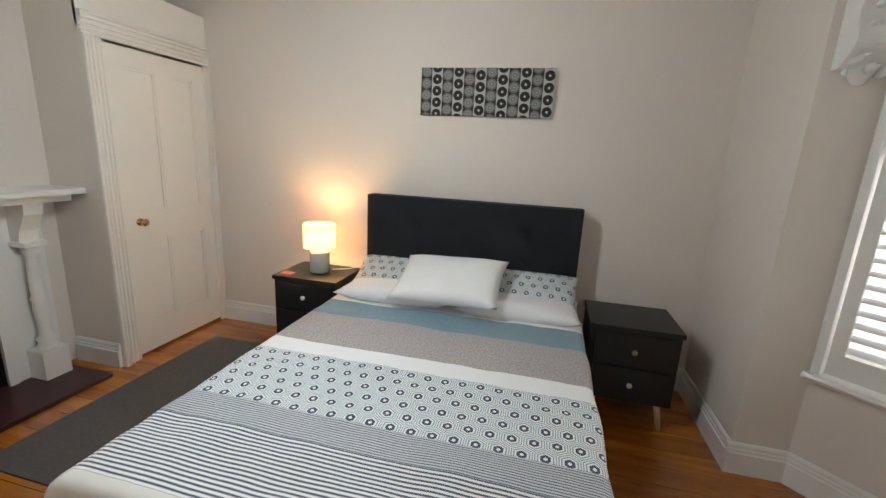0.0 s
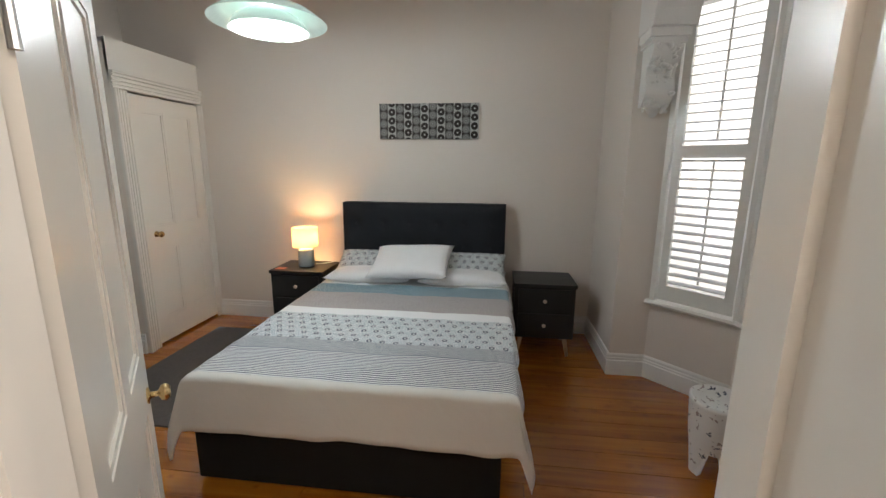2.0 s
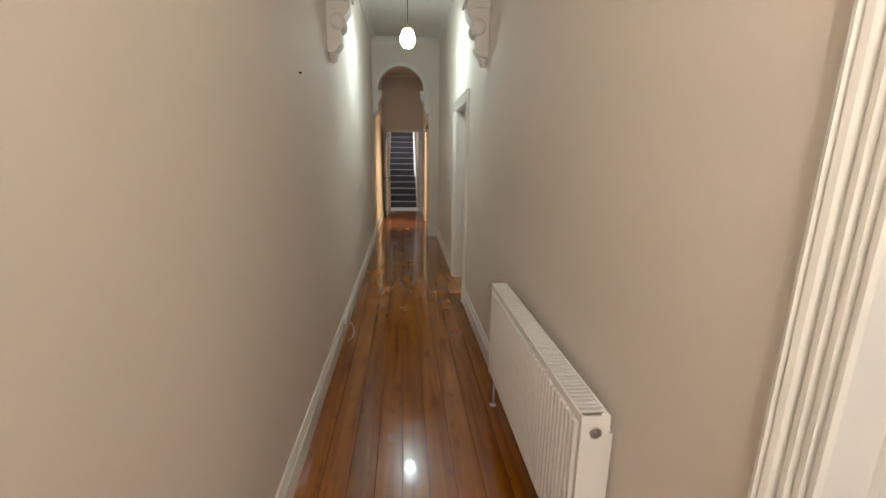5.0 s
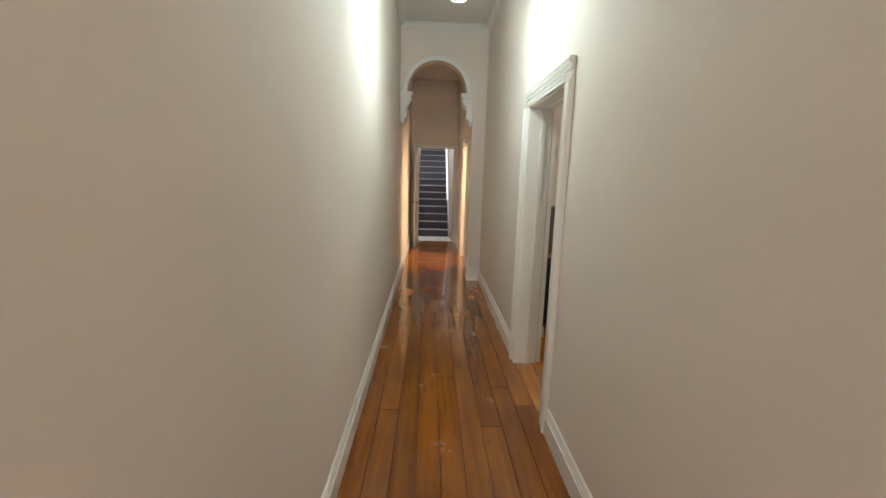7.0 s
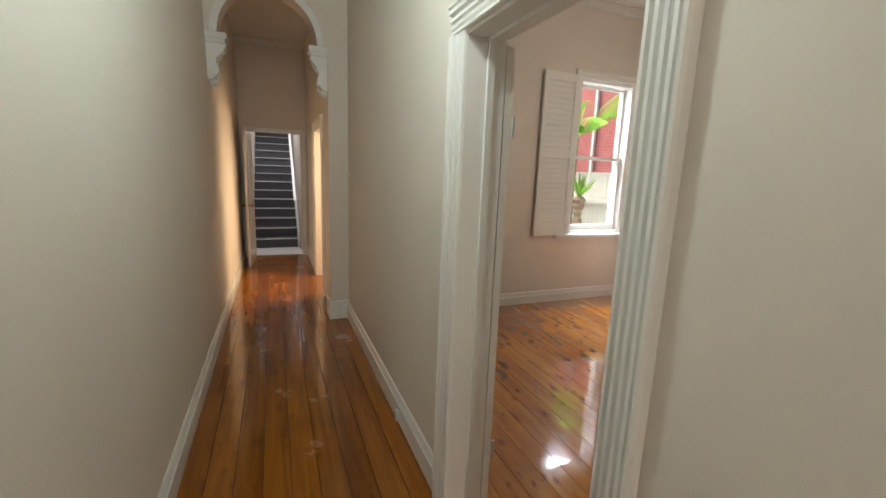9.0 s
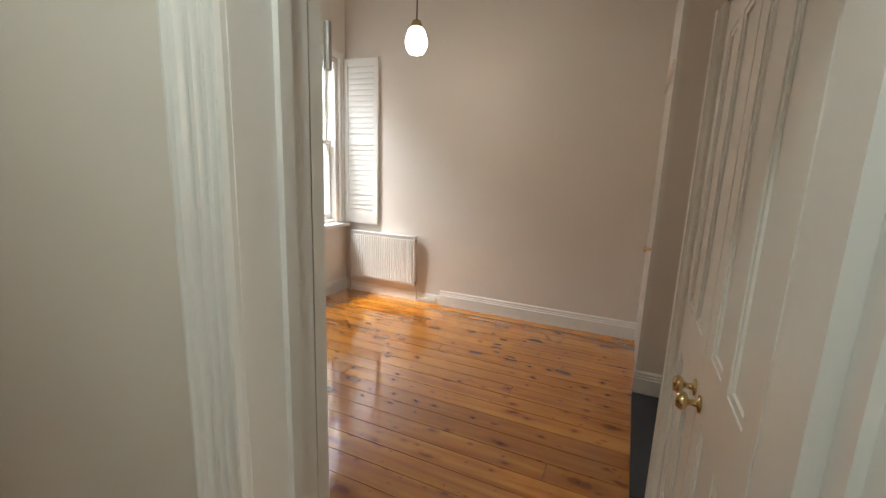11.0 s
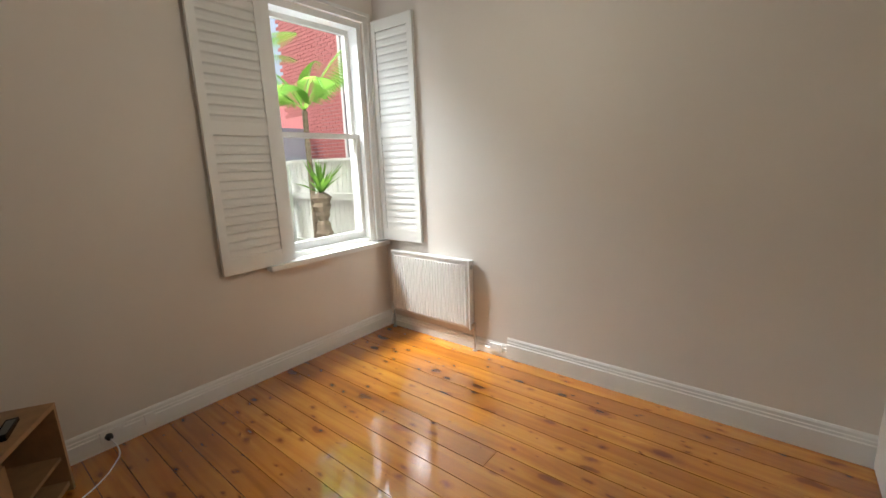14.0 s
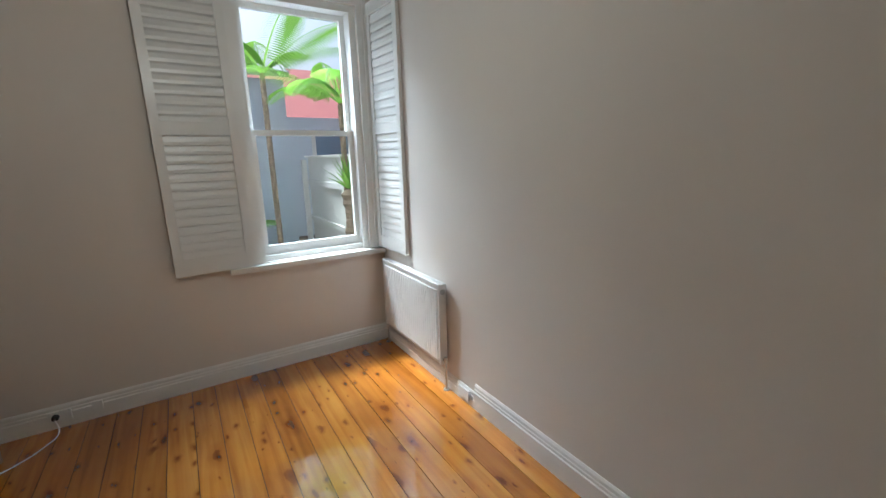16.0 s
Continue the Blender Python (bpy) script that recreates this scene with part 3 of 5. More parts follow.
# ---------------------------------------------------------------- arches of the hall
def arch_wall(name, y0, y1, xa, xb, spring, ztop, pier):
    """A wall across the hall with a round-headed opening xa..xb."""
    bm = bmesh.new()
    if pier:
        box(bm, -0.19, 0.0, y0, y1, 0, spring)
    c, r = (xa + xb) / 2, (xb - xa) / 2
    seg = 28
    pts = [(c + r * math.cos(math.pi * i / seg), spring + r * math.sin(math.pi * i / seg)) for i in range(seg + 1)]
    outline = [(0.0, y0, spring), (0.0, y0, ztop), (L, y0, ztop), (L, y0, spring)] + [(x, y0, z) for x, z in pts[::-1]]
    prism(bm, outline, (0, y1 - y0, 0))
    ob = structure(name, bm, WALL, "plaster wall with a round-headed arch")
    bm = bmesh.new()
    for i in range(seg):
        a0, a1 = math.pi * i / seg, math.pi * (i + 1) / seg
        q = []
        for a in (a0, a1):
            q.append([(c + rr * math.cos(a), yy, spring + rr * math.sin(a)) for rr, yy in ((r - 0.008, y0 - 0.012), (r + 0.05, y0 - 0.012), (r + 0.05, y0 + 0.002), (r - 0.008, y0 + 0.002))])
        for j in range(4):
            k = (j + 1) % 4
            bm.faces.new([bm.verts.new(p) for p in (q[0][j], q[0][k], q[1][k], q[1][j])])
    bmesh.ops.remove_doubles(bm, verts=bm.verts, dist=0.0005)
    structure("trim_" + name, bm, PLASTER, "raised plaster moulding round the arch")
    return ob


def corbel(name, m, w, h, label, swag=False):
    """A scrolled plaster bracket: local x out from the wall, y across, z down from the cap's top at 0."""
    d = thing(name, m, label, "corbel")
    out = w * 0.95
    bm = bmesh.new()
    box(bm, 0, out + 0.03, -w / 2 - 0.02, w / 2 + 0.02, -0.05, 0)
    box(bm, 0, out + 0.012, -w / 2 - 0.008, w / 2 + 0.008, -0.085, -0.05)
    soft(bm, 0.008)
    part("cap", bm, PLASTER, d)
    bm = bmesh.new()
    prof = [(0.0, -0.085)]
    for i in range(25):
        f = i / 24
        r = out * (0.98 - 0.62 * f) + out * 0.16 * math.sin(f * 2 * math.pi * 1.5 + 0.6)
        prof.append((max(0.012, r), -0.085 - (h - 0.15) * f))
    prof.append((0.0, -0.085 - (h - 0.15)))
    prism(bm, [(x, -w / 2 + 0.01, z) for x, z in prof], (0, w - 0.02, 0))
    part("scroll", bm, PLASTER, d)
    bm = bmesh.new()
    lathe(bm, [(0, 0), (0.02, 0.005), (w * 0.26, 0.06), (w * 0.16, 0.085), (0, 0.09)], 16, pose(0.03, 0, -h))
    part("drop", bm, PLASTER, d, smooth=True)
    rng = random.Random(4)
    bm = bmesh.new()
    if swag:
        for i in range(46):
            f = rng.random()
            r = out * (0.98 - 0.62 * f) + out * 0.16 * math.sin(f * 2 * math.pi * 1.5 + 0.6)
            bmesh.ops.create_icosphere(bm, subdivisions=1, radius=rng.uniform(0.014, 0.034) * w / 0.24,
                                       matrix=pose(r * 0.96, rng.uniform(-w * 0.40, w * 0.40), -0.085 - (h - 0.1) * f, rng.uniform(0, 90), rng.uniform(0, 90)) @ Matrix.Diagonal((0.7, 1.2, 0.8, 1)))
        part("leaf_ornament", bm, PLASTER, d, "moulded acanthus leaves", True)
    else:
        for sgn in (-1, 1):
            bm = bmesh.new()
            lathe(bm, [(0, 0), (out * 0.36, 0), (out * 0.36, 0.012), (out * 0.2, 0.02), (0, 0.022)], 18, pose(out * 0.50, sgn * (w / 2 - 0.012), -0.20 * h / 0.45, -90 * sgn, 0, 0))
            part("volute", bm, PLASTER, d, smooth=True)
    return d


arch_wall("wall_arch_rear", 7.66, 7.90, -1.14, -0.28, 2.745, H, True)
arch_wall("wall_arch_front", 2.95, 3.12, L + 0.01, -0.01, 2.80, H, False)
for x, a in ((L, 0), (0.0, 180)):
    corbel("corbel", pose(x, 3.04, 2.80, 0, 0, a), 0.17, 0.50, "white plaster scroll corbel under the hall arch")
for x, a in ((L, 0), (-0.19, 180)):
    corbel("corbel", pose(x, 7.76, 2.744, 0, 0, a), 0.15, 0.46, "white plaster leaf corbel on the arch pier", True)
wall_boxes("baseboard_arch_pier", [(-0.205, 0.0, 7.645, 7.915, 0, 0.20)], TRIM, "white pier skirting block")

# ---------------------------------------------------------------- stairs
STEPS = 15
stair = thing("staircase", pose(0, 12.08, 0), "grey carpeted stair rising behind the end door", "staircase")
for i in range(STEPS):
    bm = B(-1.12, -0.30, 0.25 * i, 0.25 * i + 0.27, 0, 0.18 * (i + 1) - 0.02, bevel=0.004)
    box(bm, -1.12, -0.30, 0.25 * i - 0.02, 0.25 * i + 0.26, 0.18 * (i + 1) - 0.034, 0.18 * (i + 1))
    part("step", bm, CARPET, stair)
    part("nosing", B(-1.12, -0.30, 0.25 * i - 0.026, 0.25 * i - 0.006, 0.18 * (i + 1) - 0.012, 0.18 * (i + 1) + 0.003, bevel=0.002), PLASTIC, stair, "pale metal stair nosing")
bm = bmesh.new()
prism(bm, [(-0.30, -0.10, 0), (-0.30, -0.10, 0.32), (-0.30, 3.7, 3.05), (-0.30, 3.7, 2.5), (-0.30, 0.25, 0)], (0.03, 0, 0))
part("string", bm, TRIM, stair, "white painted stair string")
bm = bmesh.new()
prism(bm, [(-0.36, -0.05, 0.90), (-0.36, -0.05, 0.95), (-0.36, 3.7, 3.62), (-0.36, 3.7, 3.57)], (0.05, 0, 0))
part("handrail", bm, TRIM, stair, "white painted handrail")
wall_boxes("floor_landing", [(-1.32, -0.05, 11.32, 12.08, -0.03, 0.004)], CARPET_LIT, "carpeted landing, its bright light put into the colour")

# ---------------------------------------------------------------- bay window
BAY = ((2.89, -1.76), (2.48, -2.17), (1.90, -2.30), (1.32, -2.17), (0.91, -1.76))


def bay_walls():
    bm = bmesh.new()
    for (x0, y0), (x1, y1) in zip(BAY, BAY[1:]):
        d = Vector((x1 - x0, y1 - y0, 0))
        n = Vector((-d.y, d.x, 0)).normalized() * -1
        if n.y > 0:
            n = -n
        for z0, z1 in ((0, 0.62), (2.80, HB)):
            prism(bm, [(x0, y0, z0), (x1, y1, z0), (x1, y1, z1), (x0, y0, z1)], n * 0.16)
    box(bm, 0.7, 3.1, -2.6, -1.76, 2.82, 2.9)
    structure("wall_bay", bm, WALL, "painted wall below and above the bay windows")


bay_walls()


def shutter(name, m, w, h, louvres, label, tilt=0, mid=True, group="plantation shutters"):
    """A louvred shutter leaf: x along its width, y thickness, z up."""
    d = thing(name, m, label, "shutter", group)
    st, t = 0.055, 0.028
    part("stile", B(0, st, 0, t, 0, h, bevel=0.003), TRIM, d)
    part("stile", B(w - st, w, 0, t, 0, h, bevel=0.003), TRIM, d)
    rails = [(0, 0.11), (h - 0.09, h)] + ([(h * 0.51 - 0.035, h * 0.51 + 0.035)] if mid else [])
    for a, b in rails:
        part("rail", B(st, w - st, 0.001, t - 0.001, a, b, bevel=0.003), TRIM, d)
    spans = [(0.11, h * 0.51 - 0.035), (h * 0.51 + 0.035, h - 0.09)] if mid else [(0.11, h - 0.09)]
    slat = None
    for a, b in spans:
        k = max(3, round((b - a) / louvres))
        for i in range(k):
            if slat is None:
                bm = bmesh.new()
                prism(bm, [(st + 0.001, y, z) for y, z in ((-0.034, 0), (-0.015, 0.0045), (0.015, 0.0045), (0.034, 0), (0.015, -0.0045), (-0.015, -0.0045))], (w - 2 * st - 0.002, 0, 0))
                slat = mesh("louvre", bm, TRIM)
            o = new("louvre", slat)
            o.parent = d
            o.matrix_basis = pose(0, t / 2, a + (b - a) * (i + 0.5) / k, tilt, 0, 0)
        if tilt < 60:
            part("tilt_rod", B(w / 2 - 0.006, w / 2 + 0.006, t / 2 + 0.034, t / 2 + 0.046, a + 0.04, b - 0.02, bevel=0.002), TRIM, d, "white tilt rod")
    return d


bm = bmesh.new()
for (x0, y0), (x1, y1) in zip(BAY, BAY[1:]):
    dv = Vector((x1 - x0, y1 - y0, 0)).normalized()
    n = Vector((-dv.y, dv.x, 0))
    if n.y < 0:
        n = -n
    a, b = Vector((x0, y0, 0)) - dv * 0.02, Vector((x1, y1, 0)) + dv * 0.02
    prism(bm, [tuple(a + n * p + Vector((0, 0, q))) for p, q in ((-0.12, 0.60), (0.045, 0.60), (0.055, 0.615), (0.045, 0.632), (-0.12, 0.632))], b - a)
for k, ((x0, y0), (x1, y1)) in enumerate(zip(BAY, BAY[1:])):
    dv = Vector((x1 - x0, y1 - y0, 0)).normalized()
    n = Vector((-dv.y, dv.x, 0))
    n = -n if n.y < 0 else n
    baseboard("baseboard_bay_%d" % (k + 1), (x0, y0), (x1, y1), (n.x, n.y))
structure("window_sill_bay", bm, TRIM, "white painted bay window sill")

for k, ((x0, y0), (x1, y1)) in enumerate(zip(BAY, BAY[1:])):
    dv = Vector((x1 - x0, y1 - y0, 0))
    length = dv.length
    dv.normalize()
    ang = math.degrees(math.atan2(dv.y, dv.x))
    leaves = 2 if length > 0.8 else 1
    wl = (length - 0.09) / leaves
    frame_bm = bmesh.new()
    m0 = pose(x0, y0, 0, 0, 0, ang)
    for p in (0.0, length - 0.035):
        box(frame_bm, p, p + 0.035, -0.02, 0.10, 0.632, 2.80, m=m0)
    box(frame_bm, 0.035, length - 0.035, -0.018, 0.10, 2.76, 2.80, m=m0)
    for z in (0.70, 1.70, 2.70):
        box(frame_bm, 0.035, length - 0.035, 0.105, 0.14, z - 0.03, z + 0.03, m=m0)
    win = structure("window_%d" % (k + 1), frame_bm, TRIM, "white timber bay window frame")
    part("pane", B(0.035, length - 0.035, 0.118, 0.122, 0.70, 2.70, m=m0), GLASS, win).visible_shadow = False
    for i in range(leaves):
        shutter("window_shutter", m0 @ pose(0.045 + wl * i, 0.0, 0.645), wl - 0.004, 2.10, 0.062, "white plantation shutter closed with open louvres", 12)

corbel("corbel", pose(2.885, -1.625, 2.46, 0, 0, 180), 0.20, 0.52, "white plaster acanthus corbel at the bay opening", True)
bm = bmesh.new()
prism(bm, [(2.89, -1.76, 2.46), (2.62, -1.76, 2.46), (2.60, -1.76, 2.55), (2.50, -1.76, 2.70), (2.34, -1.76, 2.80), (2.89, -1.76, 2.80)], (0, 0.262, 0))
structure("wall_bay_haunch", bm, PLASTER, "white plaster arch springing over the corbel")

# ---------------------------------------------------------------- fireplace
fp = thing("fireplace", pose(1.93, 2.77, 0), "white painted timber mantelpiece with a black arched grate", "fireplace")
part("shelf", B(-0.80, 0.80, -0.30, 0.0, 1.215, 1.25, bevel=0.008), TRIM, fp)
part("shelf_moulding", B(-0.74, 0.74, -0.24, 0.0, 1.17, 1.215, bevel=0.012), TRIM, fp)
bm = bmesh.new()
seg = 20
outl = [(-0.66, -0.06, 0.03), (-0.66, -0.06, 1.17), (0.66, -0.06, 1.17), (0.66, -0.06, 0.03), (0.36, -0.06, 0.03)]
outl += [(0.36 * math.cos(math.pi * i / seg), -0.06, 0.52 + 0.36 * math.sin(math.pi * i / seg)) for i in range(seg + 1)]
outl += [(-0.36, -0.06, 0.03)]
prism(bm, outl, (0, 0.058, 0))
part("surround", bm, TRIM, fp)
bm = bmesh.new()
for i in range(seg):
    a0, a1 = math.pi * i / seg, math.pi * (i + 1) / seg
    prism(bm, [(0.40 * math.cos(a0), -0.075, 0.52 + 0.40 * math.sin(a0)), (0.40 * math.cos(a1), -0.075, 0.52 + 0.40 * math.sin(a1)),
               (0.35 * math.cos(a1), -0.075, 0.52 + 0.35 * math.sin(a1)), (0.35 * math.cos(a0), -0.075, 0.52 + 0.35 * math.sin(a0))], (0, 0.015, 0))
for x in (-0.40, 0.35):
    box(bm, x, x + 0.05, -0.075, -0.06, 0.03, 0.52)
part("arch_moulding", bm, TRIM, fp)
bm = bmesh.new()
box(bm, -0.37, 0.37, -0.03, -0.01, 0.03, 0.90)
box(bm, -0.22, 0.22, -0.05, -0.03, 0.10, 0.45)
part("grate", bm, IRON, fp, "black cast iron grate")
for sx in (-1, 1):
    x = sx * 0.54
    part("plinth", B(x - 0.075, x + 0.075, -0.20, -0.06, 0.03, 0.22, bevel=0.006), TRIM, fp)
    bm = bmesh.new()
    lathe(bm, [(0.05, 0.22), (0.055, 0.24), (0.04, 0.26), (0.05, 0.29), (0.032, 0.31), (0.028, 0.36), (0.040, 0.50), (0.034, 0.54), (0.048, 0.56), (0.034, 0.58), (0.038, 0.66),
               (0.030, 0.84), (0.048, 0.86), (0.048, 0.89), (0.03, 0.90)], 20, pose(x, -0.13, 0))
    part("column", bm, TRIM, fp, "turned white half column", True)
    part("capital", B(x - 0.06, x + 0.06, -0.19, -0.06, 0.90, 0.93, bevel=0.005), TRIM, fp)
    bm = bmesh.new()
    prism(bm, [(x - 0.05, -0.06, 0.93), (x - 0.05, -0.13, 0.93), (x - 0.05, -0.15, 1.0), (x - 0.05, -0.21, 1.10), (x - 0.05, -0.22, 1.17), (x - 0.05, -0.06, 1.17)], (0.10, 0, 0))
    part("bracket", bm, TRIM, fp)
solo("hearth", B(1.22, 2.60, 2.30, 2.75, 0.0, 0.025, bevel=0.004), TILE, "dark red tiled hearth before the fireplace", "hearth")
bm = bmesh.new()
box(bm, 1.5, 2.35, 2.752, 2.769, 1.30, 3.0)
structure("trim_overmantel", bm, TRIM, "white panel on the chimney breast")

# ---------------------------------------------------------------- built-in cupboards
cup = thing("built_in_cupboard", pose(2.72, 2.355, 0), "white built-in alcove cupboard with one panelled door", "cupboard")
bm = bmesh.new()
box(bm, 0, 0.03, 0.0, 0.42, 0, 2.52)
box(bm, 0.0, 0.97, 0.012, 0.42, 2.50, 2.53)
box(bm, 0.03, 0.94, 0.40, 0.42, 0, 2.5)
part("side", bm, WALL, cup)
bm = bmesh.new()
box(bm, 0, 0.97, -0.002, 0.02, 2.22, 2.535)
part("fascia", bm, DOORW, cup)
bm = bmesh.new()
prism(bm, [(0.13 - u, -d, 0) for u, d in CASE], (0, 0, 2.17))
prism(bm, [(0.0, -(d + 0.002), 2.17 + u) for u, d in CASE], (0.97, 0, 0))
prism(bm, [(0.915 + u * 0.4, -d, 0) for u, d in CASE], (0, 0, 2.17))
part("casing", bm, DOORW, cup)
door = panel_leaf("door", Matrix(), 0.78, 2.14, "cream panelled cupboard door, shut", 0.67, 0.985, both=False)
for key in ("category",):
    del door[key]
door.parent = cup
door.matrix_basis = pose(0.915, 0.036, 0.015, 0, 0, 180)
for o in door.children:
    if o.name.startswith("knob"):
        o.matrix_basis = pose(0, 0.036, 0) @ Matrix.Diagonal((1, -1, 1, 1))
baseboard("baseboard_cupboard", (2.72, 2.36), (2.72, 2.75), (-1, 0))

cup2 = thing("built_in_cupboard", pose(2.69, 4.08, 0), "white built-in cupboard beside the slate hearth", "cupboard")
bm = bmesh.new()
box(bm, 0, 0.03, -0.40, -0.02, 0, 3.0)
box(bm, 0.03, 1.13, -0.40, -0.38, 0, 3.0)
box(bm, 0, 1.13, -0.38, -0.02, 2.98, 3.0)
part("side", bm, WALL, cup2)
bm = bmesh.new()
box(bm, 0, 0.09, -0.02, 0.012, 0, 3.0)
box(bm, 0.09, 1.13, -0.02, 0.012, 2.30, 3.0)
box(bm, 0.09, 1.13, 0.012, 0.03, 2.30, 2.34)
part("frame", bm, DOORW, cup2)
part("door", B(0.095, 1.12, -0.03, 0.004, 0.012, 2.295, bevel=0.003), DOORW, cup2, "flush cream cupboard door")
bm = bmesh.new()
lathe(bm, [(0, 0), (0.02, 0), (0.008, 0.01), (0.008, 0.028), (0.022, 0.038), (0.016, 0.052), (0, 0.054)], 16, pose(0.165, 0.004, 1.05, -90, 0, 0))
part("knob", bm, BRASS, cup2, "small brass knob", True)
baseboard("baseboard_cupboard_side", (2.69, 3.70), (2.69, 4.10), (-1, 0))
solo("hearth_slab", B(1.55, 2.66, 3.71, 4.10, 0.0, 0.012, bevel=0.003), SLATE, "blue-black slate hearth slab in the floor", "hearth")

cup3 = thing("built_in_wardrobe", pose(0.34, 4.0, 0), "cream built-in wardrobe with panelled double doors", "wardrobe")
bm = bmesh.new()
box(bm, 1.11, 1.19, -0.30, 0.0, 0, 2.9)
box(bm, 0, 1.19, -0.30, 0.0, 2.2, 2.9)
box(bm, -0.165, -0.004, -0.30, -0.002, 0, 2.9)
part("carcass", bm, TRIM, cup3)
bm = bmesh.new()
prism(bm, [(1.09 + u * 0.8, d, 0) for u, d in CASE], (0, 0, 2.2))
part("casing", bm, DOORW, cup3)
for x, a in ((0.0, 0), (1.09, 1)):
    dd = panel_leaf("door", Matrix(), 0.54, 2.18, "cream panelled wardrobe door, shut", 0.49, 0.91, both=False)
    del dd["category"]
    dd.parent = cup3
    dd.matrix_basis = pose(1.09, 0, 0.01, 0, 0, 180) if a else pose(0, -0.036, 0.01)
    for o in dd.children:
        if o.name.startswith("knob") and not a:
            o.matrix_basis = pose(0, 0.036, 0) @ Matrix.Diagonal((1, -1, 1, 1))

# ---------------------------------------------------------------- back room window
win = wall_boxes("window_4", [(2.76, 2.81, 7.575, 7.79, 0.88, 2.80), (3.61, 3.66, 7.575, 7.79, 0.88, 2.80), (2.81, 3.61, 7.575, 7.79, 2.75, 2.80), (2.81, 3.61, 7.60, 7.79, 0.88, 0.92)], TRIM, "white sash window frame")
for z0, z1, y in ((0.92, 1.87, 7.64), (1.83, 2.75, 7.69)):
    bm = bmesh.new()
    box(bm, 2.81, 2.85, y, y + 0.04, z0, z1)
    box(bm, 3.57, 3.61, y, y + 0.04, z0, z1)
    box(bm, 2.85, 3.57, y, y + 0.04, z0, z0 + (0.07 if z0 < 1 else 0.04))
    box(bm, 2.85, 3.57, y, y + 0.04, z1 - 0.04, z1)
    part("sash", bm, TRIM, win)
    p = part("pane", B(2.845, 3.575, y + 0.018, y + 0.022, z0 + 0.03, z1 - 0.03), GLASS, win)
    p.visible_shadow = False
casing_bm = bmesh.new()
for u0, u1, d in ((0.0, 0.05, 0.02), (0.05, 0.075, 0.03)):
    box(casing_bm, 2.76 - u1, 2.76 - u0, 7.56 - d, 7.561, 0.88, 2.80 + u1)
    box(casing_bm, 3.66 + u0, 3.66 + u1, 7.56 - d, 7.561, 0.88, 2.80 + u1)
    box(casing_bm, 2.76 - u0, 3.66 + u0, 7.56 - d, 7.561, 2.80 + u0, 2.80 + u1)
structure("trim_window_casing", casing_bm, TRIM, "white window casing")
structure("window_sill", B(2.55, 3.78, 7.49, 7.60, 0.835, 0.875, bevel=0.008), TRIM, "white painted window sill")
shutter("window_shutter", pose(2.215, 7.50, 0.875, 0, 0, 3), 0.51, 1.93, 0.062, "white plantation shutter folded open against the wall", 78, group="open shutters")
shutter("window_shutter", pose(3.735, 7.54, 0.885, 0, 0, -86.5), 0.47, 1.93, 0.062, "white plantation shutter standing open beside the radiator", 80, group="open shutters")


# ---------------------------------------------------------------- radiators
def radiator(m, w, h, label, d=0.10, ribs=26, pipe=0.19):
    """Front face at y = 0, body behind it, x along its width, z from its underside."""
    r = thing("radiator", m, label, "radiator")
    part("back_panel", B(0.01, w - 0.01, d - 0.02, d - 0.008, 0.01, h - 0.01), RAD, r)
    bm = bmesh.new()
    box(bm, 0.008, w - 0.008, 0.012, 0.02, 0.006, h - 0.012)
    p = (w - 0.06) / ribs
    for i in range(ribs):
        x = 0.03 + p * i
        if i == 0:
            rb = bmesh.new()
            prism(rb, [(p * 0.12, 0.012, 0.03), (p * 0.28, 0.0, 0.03), (p * 0.72, 0.0, 0.03), (p * 0.88, 0.012, 0.03)], (0, 0, h - 0.075))
            rib = mesh("rib", rb, RAD)
        o = new("rib", rib)
        o.parent = r
        o.matrix_basis = pose(x, 0, 0)
    part("front_panel", bm, RAD, r, "ribbed white front panel")
    for x in (0.0, w - 0.008):
        part("end_panel", B(x, x + 0.008, 0.004, d - 0.004, 0.0, h, bevel=0.002), RAD, r)
    bm = bmesh.new()
    box(bm, 0.008, w - 0.008, 0.004, 0.012, h - 0.012, h)
    box(bm, 0.008, w - 0.008, d - 0.012, d - 0.004, h - 0.012, h)
    k = int(w / 0.022)
    for i in range(k):
        x = 0.012 + (w - 0.03) * i / k
        box(bm, x, x + 0.009, 0.012, d - 0.012, h - 0.008, h - 0.002)
    part("top_grille", bm, RAD, r, "white slotted top grille")
    for x in (0.05, w - 0.05):
        bm = bmesh.new()
        box(bm, x - 0.015, x + 0.015, d - 0.008, d + 0.03, h * 0.2, h * 0.85)
        part("wall_bracket", bm, RAD, r)
    for x in (-0.025, w + 0.025):
        bm = bmesh.new()
        lathe(bm, [(0, -pipe), (0.022, -pipe), (0.022, -pipe + 0.006), (0.008, -pipe + 0.008), (0.008, 0.02), (0.013, 0.022), (0.013, 0.06), (0, 0.062)], 12, pose(x, d * 0.5, 0))
        box(bm, min(x, x * 0 + (0 if x < 0 else w)), max(x, (0 if x < 0 else w)), d * 0.5 - 0.009, d * 0.5 + 0.009, 0.028, 0.046)
        part("pipe", bm, STEEL, r, "chrome valve and pipe")
    return r


